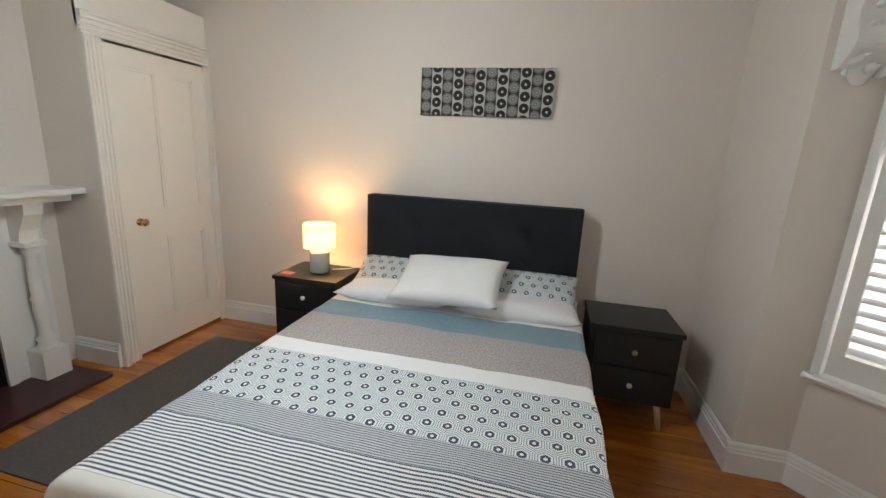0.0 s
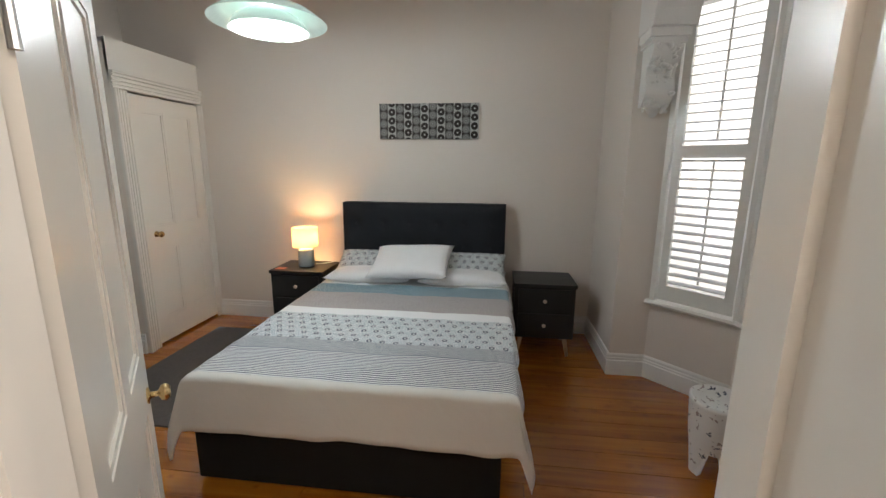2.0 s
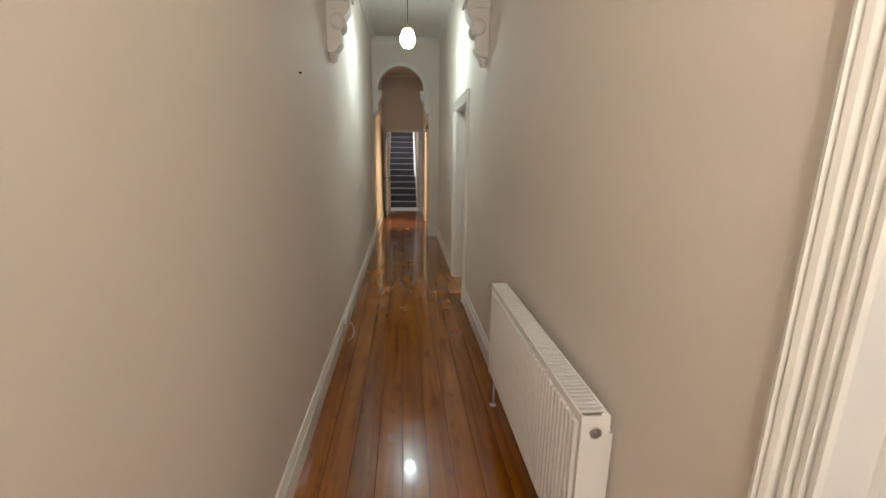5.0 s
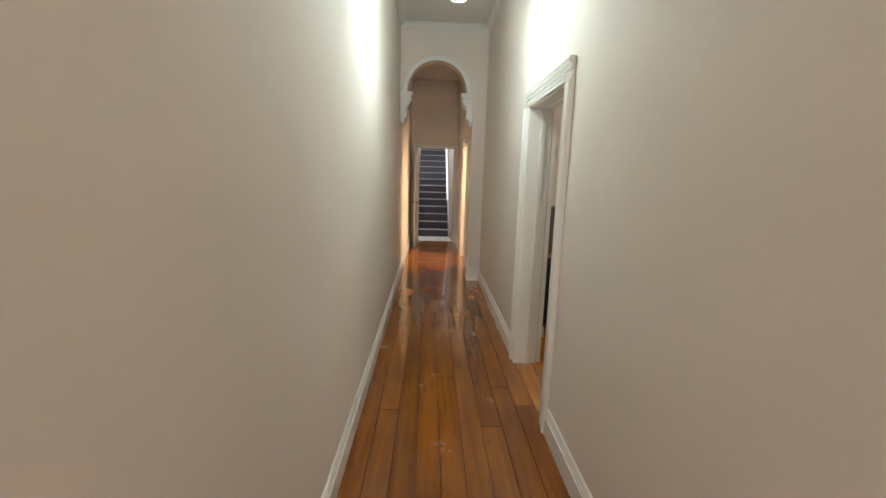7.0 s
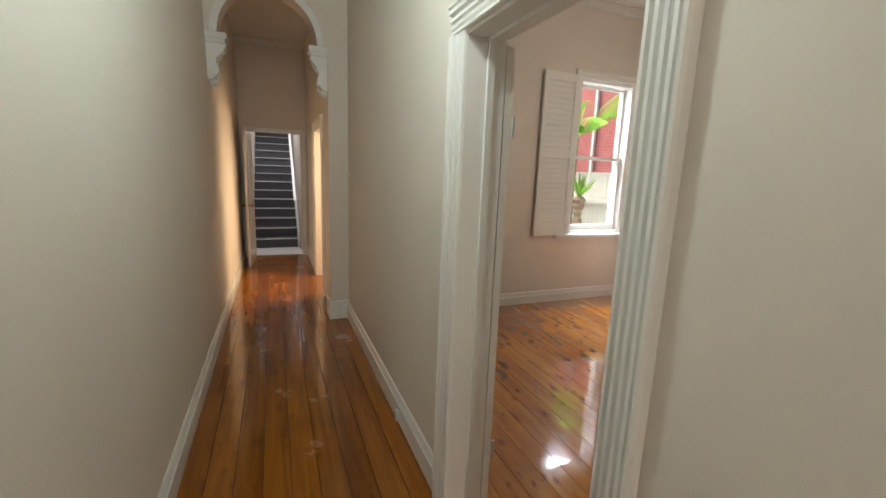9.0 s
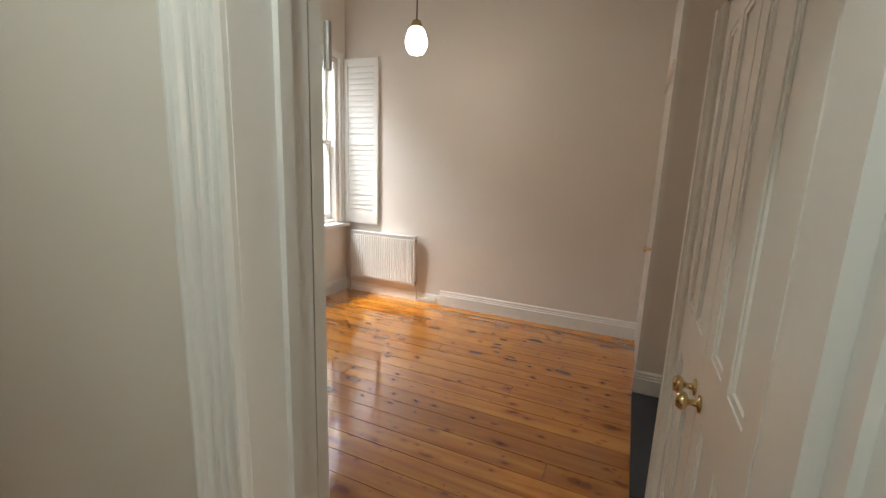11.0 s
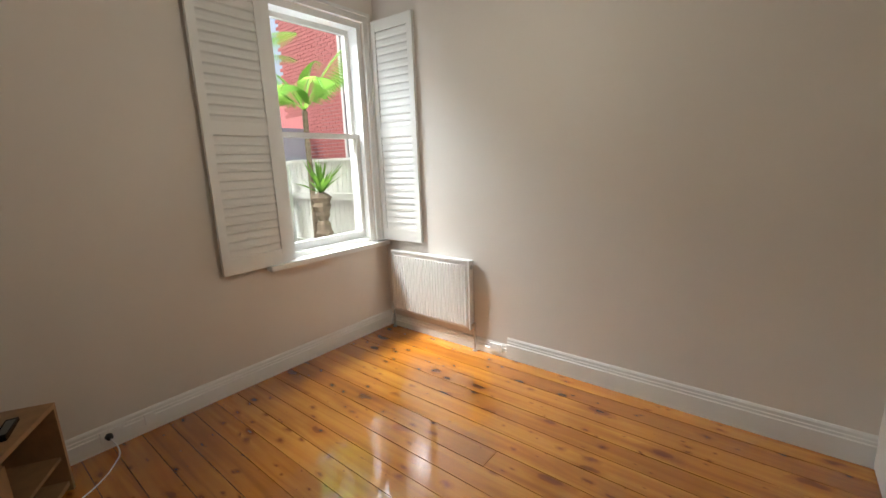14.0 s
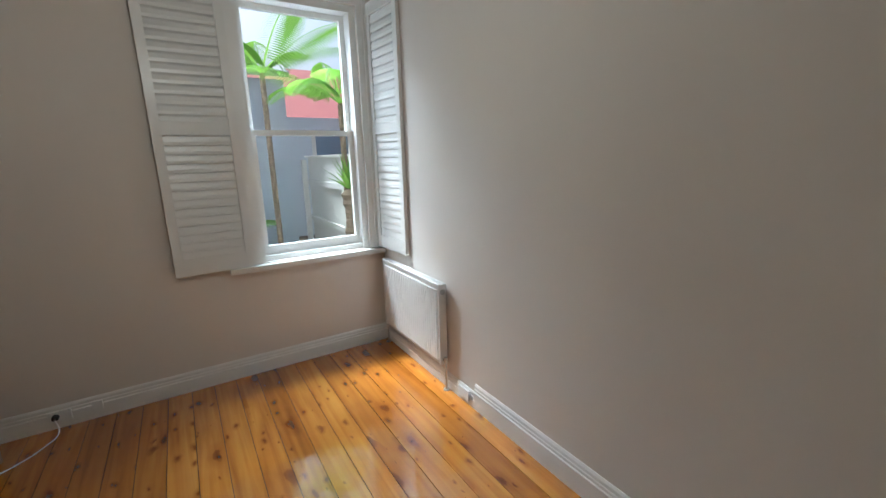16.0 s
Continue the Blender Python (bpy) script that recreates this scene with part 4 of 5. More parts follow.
def bleed(r, x, z, side, d=0.10):
    bm = bmesh.new()
    lathe(bm, [(0, 0), (0.019, 0), (0.019, 0.006), (0.012, 0.006), (0.012, 0.003), (0.005, 0.003), (0.005, 0.010), (0, 0.010)], 18, pose(x, d * 0.5, z, 0, 90 * side, 0))
    part("bleed_valve", bm, STEEL, r, "dark round bleed plug")


r1 = radiator(pose(-0.135, 1.90, 0.26, 0, 0, -90), 1.32, 0.60, "long white ribbed panel radiator on the hall wall", pipe=0.26, ribs=38)
bleed(r1, 1.32, 0.545, 1)
r2 = radiator(pose(3.715, 7.44, 0.19, 0, 0, -90), 0.92, 0.60, "white ribbed panel radiator under the shutter", pipe=0.19, ribs=27, d=0.068)
bleed(r2, 0.92, 0.545, 1, 0.068)


# ---------------------------------------------------------------- lamps
def ceiling_cord(d, z0, z1):
    bm = bmesh.new()
    lathe(bm, [(0, z0), (0.005, z0), (0.005, z1 - 0.03), (0, z1 - 0.03)], 8)
    part("cord", bm, IRON, d)
    bm = bmesh.new()
    lathe(bm, [(0, 0), (0.015, -0.035), (0.05, -0.02), (0.055, 0)], 20, pose(0, 0, z1))
    part("rose", bm, PLASTIC, d, "white ceiling rose", True)


pen = thing("pendant_lamp", pose(1.925, 0.615, 0), "pale glass two-tier disc pendant, lit", "lamp")
ceiling_cord(pen, 2.42, HB)
bm = bmesh.new()
lathe(bm, [(0.03, 2.425), (0.12, 2.415), (0.22, 2.375), (0.29, 2.325), (0.289, 2.321), (0.22, 2.368), (0.12, 2.408), (0.03, 2.418)], 40)
part("upper_disc", bm, GLASSW, pen, "wide pale green glass disc", True)
bm = bmesh.new()
lathe(bm, [(0.03, 2.385), (0.10, 2.375), (0.165, 2.335), (0.195, 2.285), (0.193, 2.283), (0.162, 2.33), (0.10, 2.369), (0.03, 2.38)], 36)
part("lower_disc", bm, GLASSW, pen, "smaller pale green glass disc", True)
bm = bmesh.new()
lathe(bm, [(0.0, 2.42), (0.03, 2.42), (0.035, 2.37), (0.065, 2.355), (0.072, 2.30), (0.066, 2.262), (0.04, 2.25), (0, 2.25)], 24)
part("bulb_glass", bm, GLOW, pen, "glowing opal glass", True)


def drop_pendant(m, z, label, glow, ceil):
    d = thing("pendant_lamp", m, label, "lamp")
    ceiling_cord(d, z + 0.20, ceil)
    bm = bmesh.new()
    lathe(bm, [(0, 0.22), (0.03, 0.215), (0.045, 0.18), (0.046, 0.165), (0, 0.165)], 20, pose(0, 0, z))
    part("gallery", bm, BRASS, d, "metal lamp holder", True)
    bm = bmesh.new()
    lathe(bm, [(0.044, 0.165), (0.062, 0.15), (0.082, 0.09), (0.086, 0.05), (0.075, 0.01), (0.05, -0.02), (0.046, -0.015), (0.0, 0.0)], 24, pose(0, 0, z))
    part("glass_shade", bm, glow, d, "glowing opal glass shade", True)
    return d


drop_pendant(pose(-0.61, 4.56, 0), 2.80, "opal glass pendant hanging in the hall, lit", GLOW, H)
# assumed pendant, out of view, added to carry the front hall's warm light
drop_pendant(pose(-0.61, -0.90, 0), 2.80, "assumed, unseen opal glass pendant near the street door, lit", GLOWW, H)
drop_pendant(pose(2.51, 5.89, 0), 2.46, "opal glass pendant on a long cord, lit", GLOWW, H)

tl = thing("table_lamp", pose(3.43, 1.215, 0.645), "grey-blue ceramic table lamp with a lit drum shade", "lamp")
bm = bmesh.new()
lathe(bm, [(0, 0), (0.068, 0), (0.074, 0.01), (0.074, 0.15), (0.066, 0.17), (0.02, 0.18), (0.012, 0.21), (0, 0.21)], 28)
part("base", bm, CERAMIC, tl, smooth=True)
bm = bmesh.new()
lathe(bm, [(0.118, 0.195), (0.118, 0.375), (0.115, 0.375), (0.115, 0.195), (0.118, 0.195)], 36)
part("shade", bm, SHADE, tl, "cream fabric drum shade glowing warm", True)

# ---------------------------------------------------------------- bed
BY = 0.13
bed = thing("bed", pose(0, 0, 0), "double bed with tufted charcoal headboard and black base", "bed")
bm = B(3.50, 3.62, -0.675, 0.855, 0.05, 1.26, bevel=0.035)
part("headboard", bm, CHAR, bed, "charcoal linen headboard")
bm = bmesh.new()
nu, nv = 90, 36
pad = []
for i in range(nu + 1):
    for j in range(nv + 1):
        y, z = -0.665 + 1.51 * i / nu, 0.62 + 0.63 * j / nv
        dip = sum(math.exp(-((y + 0.675 - 1.53 * (q + 0.5) / 6) ** 2 + (z - zz) ** 2) / 0.0022) for q in range(6) for zz in (0.86, 1.06))
        edge = min(1.0, min(i, nu - i, j, nv - j) / 4)
        pad.append(bm.verts.new((3.499 - 0.020 * math.sin(edge * math.pi / 2) + 0.017 * min(dip, 1.0), y, z)))
for i in range(nu):
    for j in range(nv):
        q = i * (nv + 1) + j
        bm.faces.new((pad[q], pad[q + nv + 1], pad[q + nv + 2], pad[q + 1]))
part("padding", bm, CHAR, bed, "tufted charcoal linen front", True)
bt = mesh("button", lathe(bmesh.new(), [(0, 0), (0.012, 0), (0.010, 0.006), (0, 0.009)], 12, pose(0, 0, 0, 0, -90, 0)), CHAR)
for i in range(6):
    for z in (0.86, 1.06):
        o = new("button", bt)
        o.parent = bed
        o.matrix_basis = pose(3.494, -0.675 + 1.53 * (i + 0.5) / 6, z)
part("base", B(1.44, 3.50, -0.635, 0.91, 0.015, 0.36, bevel=0.012), BLACKBASE, bed, "black fabric divan base")
for x in (1.55, 3.4):
    for y in (-0.55, 0.80):
        bm = bmesh.new()
        lathe(bm, [(0, 0), (0.025, 0), (0.03, 0.02), (0, 0.02)], 14, pose(x, y, 0))
        part("foot", bm, NIGHT, bed)
part("mattress", B(1.49, 3.48, -0.61, 0.85, 0.36, 0.585, bevel=0.05), LINEN, bed)


def quilt():
    bm = bmesh.new()
    uvl = bm.loops.layers.uv.new("UVMap")
    top, head, foot, y0, y1 = 0.612, 3.19, 1.432, -0.655, 0.855
    S, over_x, over_y = head - foot, 0.33, 0.26
    ns, nt = 74, 84
    grid = []
    for i in range(ns + 1):
        row = []
        s_ = (S + over_x) * i / ns
        for j in range(nt + 1):
            w_ = (y1 - y0) + 2 * over_y
            t_ = -over_y + w_ * j / nt
            dx = max(0.0, s_ - S)
            dy0, dy1 = max(0.0, -t_), max(0.0, t_ - (y1 - y0))
            dy = dy0 + dy1
            r = 0.05

            def drop(d):
                return d * d / (2 * 0.10) if d < 0.10 else d - 0.05
            out_x = min(dx, 0.05) * 0.8 + dx * 0.10
            out_y = min(dy, 0.05) * 0.8 + dy * 0.16
            wave = 0.008 * math.sin(t_ * 9 + 0.8 * math.sin(t_ * 6)) * min(1, dx / 0.2) + 0.004 * math.sin(t_ * 23) * min(1, dx / 0.25)
            wave2 = 0.016 * math.sin(s_ * 13 + 1.1) * min(1, dy / 0.2)
            x = head - min(s_, S) - out_x - wave
            y = y0 + min(max(t_, 0), y1 - y0) - (out_y + wave2 if dy0 else 0) + (out_y + wave2 if dy1 else 0)
            corner = min(dx, dy)
            x -= corner * 0.10
            y += corner * (0.12 if dy1 else -0.12)
            z = top - min(0.50, max(drop(dx), drop(dy)) * 0.95 + 0.75 * min(drop(dx), drop(dy)))
            z += 0.010 * noise.noise((s_ * 3.1, t_ * 2.7, 3)) + 0.006 * noise.noise((s_ * 9, t_ * 8, 7))
            z = max(z, 0.05)
            v = bm.verts.new((x, y, z))
            row.append((v, s_, t_))
        grid.append(row)
    for i in range(ns):
        for j in range(nt):
            q = [grid[i][j], grid[i + 1][j], grid[i + 1][j + 1], grid[i][j + 1]]
            f = bm.faces.new([a[0] for a in q])
            for lp, a in zip(f.loops, q):
                lp[uvl].uv = (a[1], a[2])
    d = mesh("quilt", bm, QUILT, True)
    ob = tagged(new("quilt", d), "printed cotton quilt in white, taupe, navy and teal bands", "quilt")
    sol = ob.modifiers.new("thickness", 'SOLIDIFY')
    sol.thickness, sol.offset = 0.014, -1.0
    return ob


quilt()
solo("bed_sheet", B(3.10, 3.47, -0.66, 0.88, 0.586, 0.606, bevel=0.009), LINEN, "folded white top sheet at the head of the bed", "sheet")


def pillow(m, w, d, h, material, label, uvs=False):
    bm = bmesh.new()
    uvl = bm.loops.layers.uv.new("UVMap")
    k = 18
    for sgn in (1, -1):
        g = []
        for i in range(k + 1):
            for j in range(k + 1):
                u, v = 2 * i / k - 1, 2 * j / k - 1
                f = max(0.0, (1 - abs(u) ** 3.2) * (1 - abs(v) ** 3.2)) ** 0.5
                pin = 1 - 0.05 * (abs(u * v))
                z = sgn * h / 2 * f * (1 + 0.10 * noise.noise((u * 1.7 + w, v * 1.9, h * 9)))
                g.append(bm.verts.new((u * w / 2 * (0.94 + 0.06 * v * v) , v * d / 2 * (0.93 + 0.07 * u * u), z)))
        for i in range(k):
            for j in range(k):
                f = bm.faces.new([g[i * (k + 1) + j], g[(i + 1) * (k + 1) + j], g[(i + 1) * (k + 1) + j + 1], g[i * (k + 1) + j + 1]])
                for lp in f.loops:
                    lp[uvl].uv = (lp.vert.co.y, lp.vert.co.x)
    bmesh.ops.remove_doubles(bm, verts=bm.verts, dist=0.0008)
    return solo("pillow", bm, material, label, "pillow", m, True, "pillows on the bed")


for y in (0.50, -0.32):
    pillow(pose(3.22, y, 0.655, 0, 0, 90), 0.76, 0.42, 0.13, LINEN, "plain white pillow lying on the sheet")
    pillow(pose(3.345, y, 0.715, 0, 0, 90) @ pose(0, 0, 0, -27, 0, 0), 0.74, 0.38, 0.12, HEXES, "hexagon-printed pillow propped on the headboard")
pillow(pose(3.14, 0.13, 0.795, 0, 0, 90) @ pose(0, 0, 0, -24, 3, -4), 0.70, 0.46, 0.15, LINEN, "large white pillow laid across the others")


# ---------------------------------------------------------------- nightstands
def nightstand(m, label):
    """Front at x = 0 facing -x, y across about its middle."""
    d = thing("nightstand", m, label, "nightstand", "nightstands by the bed")
    w, dp, h = 0.50, 0.42, 0.645
    bm = bmesh.new()
    box(bm, 0.015, dp, -w / 2, w / 2, 0.165, 0.615)
    part("body", soft(bm, 0.006), NIGHT, d)
    part("top", B(-0.005, dp + 0.005, -w / 2 - 0.008, w / 2 + 0.008, 0.616, h, bevel=0.008), NIGHT, d)
    for z0, z1 in ((0.190, 0.385), (0.405, 0.600)):
        dr = part("drawer", B(0.0, 0.014, -w / 2 + 0.035, w / 2 - 0.035, z0, z1, bevel=0.004), NIGHT, d)
        bm = bmesh.new()
        lathe(bm, [(0, 0), (0.008, 0), (0.008, 0.012), (0.016, 0.016), (0.016, 0.024), (0, 0.026)], 16, pose(0, 0, (z0 + z1) / 2, 0, -90, 0))
        part("knob", bm, KNOB, dr, "small pale round knob", True)
    for x in (0.05, dp - 0.05):
        for y in (-w / 2 + 0.06, w / 2 - 0.06):
            bm = bmesh.new()
            lathe(bm, [(0, 0), (0.012, 0), (0.022, 0.172), (0, 0.172)], 14)
            o = part("leg", bm, LEGWOOD, d, "splayed pale oak leg", True)
            o.matrix_basis = pose(x + (-0.02 if x < 0.1 else 0.02), y * 1.12, 0.002, 10 if y > 0 else -10, 8 if x < 0.1 else -8, 0)
    return d


nightstand(pose(3.215, 1.225, 0), "black two-drawer nightstand carrying the lit table lamp")
nightstand(pose(3.11, -1.012, 0), "black two-drawer nightstand with bare top")
solo("leaflet", B(3.26, 3.33, 1.36, 1.45, 0.646, 0.649, m=None), mat("red_card", (0.45, 0.12, 0.08), 0.5), "small red card on the nightstand", "card")

# canvas print
art = thing("canvas_print", pose(0, 0, 0), "long canvas with black and grey circle pattern", "picture")
bm = B(3.655, 3.688, -0.405, 0.52, 1.845, 2.162)
uvl = bm.loops.layers.uv.new("UVMap")
for f in bm.faces:
    for lp in f.loops:
        lp[uvl].uv = (lp.vert.co.y + 0.405, lp.vert.co.z - 1.845)
part("canvas", bm, ART, art)

solo("rug", B(1.80, 3.32, 1.12, 2.12, 0.0, 0.012, bevel=0.004), RUG, "short-pile grey-brown rug beside the bed", "rug")

# speckled stool
st = thing("stool", pose(1.86, -1.775, 0, 0, 0, 20), "white terrazzo-speckled drum stool on stubby legs", "stool")
bm = bmesh.new()
lathe(bm, [(0.118, 0.15), (0.128, 0.22), (0.142, 0.40), (0.142, 0.425), (0.132, 0.425), (0.128, 0.40), (0.05, 0.375), (0, 0.37)], 32)
lathe(bm, [(0.118, 0.15), (0, 0.16)], 32)
part("seat", bm, SPECK, st, smooth=True)
for k in range(4):
    bm = bmesh.new()
    n8 = 6
    ring = [(0.118, -24), (0.118, 24)]
    lo = [(0.116 * math.cos(radians(a)), 0.116 * math.sin(radians(a))) for a in (-14, 0, 14)] + [(0.085 * math.cos(radians(a)), 0.085 * math.sin(radians(a))) for a in (14, -14)]
    hi = [(0.120 * math.cos(radians(a)), 0.120 * math.sin(radians(a))) for a in (-36, 0, 36)] + [(0.08 * math.cos(radians(a)), 0.08 * math.sin(radians(a))) for a in (36, -36)]
    a = [bm.verts.new((x, y, 0)) for x, y in lo]
    b = [bm.verts.new((x, y, 0.17)) for x, y in hi]
    bm.faces.new(a[::-1]), bm.faces.new(b)
    for i in range(5):
        bm.faces.new((a[i], a[(i + 1) % 5], b[(i + 1) % 5], b[i]))
    o = part("leg", bm, SPECK, st)
    o.matrix_basis = pose(0, 0, 0, 0, 0, 90 * k)

# ---------------------------------------------------------------- television corner
STM = pose(0.69, 6.364, 0, 0, 0, 59.5)
tv_stand = thing("tv_stand", STM, "low oak veneer television bench with an open shelf", "tv stand")
part("top", B(0, 1.10, 0, 0.40, 0.465, 0.49, bevel=0.003), STAND, tv_stand)
part("bottom", B(0.02, 1.08, 0.01, 0.39, 0.03, 0.055), STAND, tv_stand)
part("side", B(0, 0.02, 0, 0.40, 0, 0.465), STAND, tv_stand)
part("side", B(1.08, 1.10, 0, 0.40, 0, 0.465), STAND, tv_stand)
part("back", B(0.02, 1.08, 0.38, 0.39, 0.055, 0.465), STAND, tv_stand)
part("divider", B(0.66, 0.68, 0.01, 0.38, 0.055, 0.465), STAND, tv_stand)
part("shelf", B(0.68, 1.08, 0.02, 0.38, 0.18, 0.198), STAND, tv_stand)
part("drawer_front", B(0.025, 0.658, -0.012, 0.006, 0.06, 0.455, bevel=0.003), STAND, tv_stand)
tv = thing("television", STM @ pose(0.46, 0.19, 0.49), "black flat-screen television on the oak bench", "television")
part("housing", B(-0.61, 0.61, 0.0, 0.045, 0.05, 0.71, bevel=0.006), TVEDGE, tv)
part("screen", B(-0.598, 0.598, -0.003, 0.002, 0.065, 0.698), TVBLACK, tv)
part("neck", B(-0.06, 0.06, 0.01, 0.04, 0.008, 0.08), TVBLACK, tv)
part("foot", B(-0.22, 0.22, -0.09, 0.12, 0.0, 0.010, bevel=0.003), TVBLACK, tv)
rc = thing("remote_control", STM @ pose(0.88, 0.08, 0.491, 0, 0, 12), "black remote control lying on the bench", "remote")
part("body", B(-0.09, 0.09, -0.022, 0.022, 0, 0.018, bevel=0.006), TVBLACK, rc)
part("keypad", B(-0.06, 0.07, -0.015, 0.015, 0.018, 0.0195), TVEDGE, rc)
bm = bmesh.new()
lathe(bm, [(0, 0), (0.20, 0.0), (0.235, 0.04), (0.245, 0.20), (0.235, 0.42), (0.20, 0.57), (0.13, 0.65), (0.05, 0.675), (0, 0.678)], 28)
solo("pouf", bm, NAVY, "tall round navy fabric beanbag on the floor", "pouf", pose(0.52, 6.02, 0), True)


# sockets and leads
def socket(m, label, plug=True):
    d = thing("wall_socket", m, label, "socket")
    part("plate", B(-0.058, 0.058, -0.010, 0, -0.036, 0.036, bevel=0.003), PLASTIC, d)
    if plug:
        bm = bmesh.new()
        lathe(bm, [(0, 0), (0.02, 0), (0.018, 0.022), (0.008, 0.034), (0, 0.034)], 14, pose(-0.02, -0.010, 0, 90, 0, 0))
        part("plug", bm, IRON, d, "black plug")
    for x in (-0.038, 0.036):
        part("switch", B(x - 0.006, x + 0.006, -0.013, -0.009, 0.012, 0.026), PLASTIC, d)
    return d


def lead(name, pts, r, material, label):
    c = bpy.data.curves.new(name, 'CURVE')
    c.dimensions, c.bevel_depth, c.bevel_resolution = '3D', r, 2
    sp = c.splines.new('BEZIER')
    sp.bezier_points.add(len(pts) - 1)
    for p, q in zip(sp.bezier_points, pts):
        p.co, p.handle_left_type, p.handle_right_type = q, 'AUTO', 'AUTO'
    c.materials.append(material)
    return tagged(new(name, c), label, "cable")


socket(pose(1.47, 7.537, 0.085), "white wall socket with a black plug in the skirting")
tp = thing("phone_point", pose(1.66, 7.537, 0.09), "small white phone point on the skirting", "socket")
part("plate", B(-0.028, 0.028, -0.012, 0, -0.035, 0.035, bevel=0.003), PLASTIC, tp)
lead("power_lead", [(1.45, 7.50, 0.085), (1.47, 7.44, 0.02), (1.42, 7.34, 0.005), (1.32, 7.22, 0.006), (1.20, 7.12, 0.02)], 0.004, PLASTIC, "white power lead curling over the floor")
lead("lamp_lead", [(3.50, 1.15, 0.65), (3.56, 1.03, 0.655), (3.60, 0.96, 0.66), (3.63, 0.93, 0.50), (3.66, 0.93, 0.05)], 0.004, PLASTIC, "white lamp lead hanging behind the nightstand")
bs = thing("wall_bracket", pose(L + 0.022, 3.02, 0.165), "small white socket with a loop of lead by the skirting", "socket")
part("plate", B(0, 0.03, -0.03, 0.03, -0.02, 0.02, bevel=0.004), PLASTIC, bs)
lead("loop_lead", [(L + 0.045, 3.02, 0.165), (L + 0.09, 3.05, 0.12), (L + 0.10, 2.98, 0.03), (L + 0.06, 2.95, 0.006)], 0.003, PLASTIC, "short white lead by the skirting")
bs = thing("door_stop", pose(-0.022, 5.62, 0.05), "white door stop on the hall skirting", "door stop")
part("plate", B(-0.018, 0, -0.014, 0.014, -0.035, 0.035, bevel=0.004), PLASTIC, bs)
bs = thing("wall_outlet", pose(3.771, 6.30, 0.07, 0, 0, -90), "white socket low on the far wall", "socket")
part("plate", B(-0.058, 0.058, -0.010, 0, -0.036, 0.036, bevel=0.003), PLASTIC, bs)
for y, z in ((1.10, 2.33), (2.0, 2.05)):
    bm = bmesh.new()
    lathe(bm, [(0, 0), (0.004, 0), (0.006, 0.012), (0, 0.014)], 10, pose(L, y, z, 0, 90, 0))
    solo("picture_hook", bm, IRON, "small dark picture nail in the hall wall", "hook")

# ---------------------------------------------------------------- garden seen through the back window
structure("ground", B(-60, 60, 7.85, 120, -0.12, -0.05), GROUND, "earth and paving outside")
g2 = B(-60, 60, -120, -2.7, -0.12, -0.05)
structure("ground_front", g2, BARK, "pale paving before the house")
fence = thing("garden_fence", pose(0, 0, 0), "pale painted paling fence with a capping rail", "fence")
pal = mesh("paling", B(-0.011, 0.011, -0.048, 0.048, -0.05, 1.66), FENCE)
for i in range(46):
    o = new("paling", pal)
    o.parent = fence
    o.matrix_basis = pose(4.55, 7.95 + 0.104 * i, 0)
part("capping", B(4.50, 4.60, 7.9, 12.75, 1.66, 1.70, bevel=0.004), FENCE, fence)
for z in (0.45, 1.15):
    part("rail", B(4.49, 4.538, 7.9, 12.75, z, z + 0.09), FENCE, fence)
for y in (8.1, 10.3, 12.6):
    part("post", B(4.40, 4.49, y, y + 0.09, -0.05, 1.62), FENCE, fence)

nb = thing("brick_house", pose(7.2, 0, 0), "red brick neighbouring house with a pale eave", "house")
bm = bmesh.new()
box(bm, 0, 3, 6, 13.2, -0.05, 6.2)
part("wall", bm, MORTAR, nb)
part("eave", B(-0.35, 3.2, 5.8, 13.4, 6.2, 6.4), FENCE, nb)
part("downpipe", B(-0.08, 0.0, 12.2, 12.28, -0.05, 6.2, bevel=0.01), FENCE, nb)

bh = thing("blue_house", pose(0, 0, 0), "pale blue-grey rendered house with a grey roof", "house")
part("wall", B(2.2, 4.25, 12.8, 13.0, -0.05, 3.1), BLUEH, bh)
part("side_wall", B(4.25, 7.1, 13.6, 13.8, -0.05, 2.5), BLUEH, bh)
bm = bmesh.new()
prism(bm, [(1.9, 12.5, 3.1), (1.9, 15.5, 4.2), (1.9, 15.5, 4.3), (1.9, 12.5, 3.2)], (2.4, 0, 0))
part("roof", bm, ROOF, bh)
wdw = part("window", B(4.9, 6.2, 13.56, 13.6, 1.3, 2.2), FENCE, bh)
part("pane", B(4.98, 6.12, 13.545, 13.56, 1.38, 2.12), mat("dark_pane", (0.16, 0.25, 0.36), 0.1), wdw)
red = thing("red_roof_house", pose(0, 0, 0), "red tiled roof beyond the blue house", "house")
bm = bmesh.new()
prism(bm, [(3.8, 15.0, 2.4), (3.8, 18.0, 4.3), (3.8, 21.0, 2.4)], (6, 0, 0))
part("roof", bm, BRICK, red)
part("wall", B(4.0, 9.6, 15.3, 20.7, -0.05, 2.4), BLUEH, red)


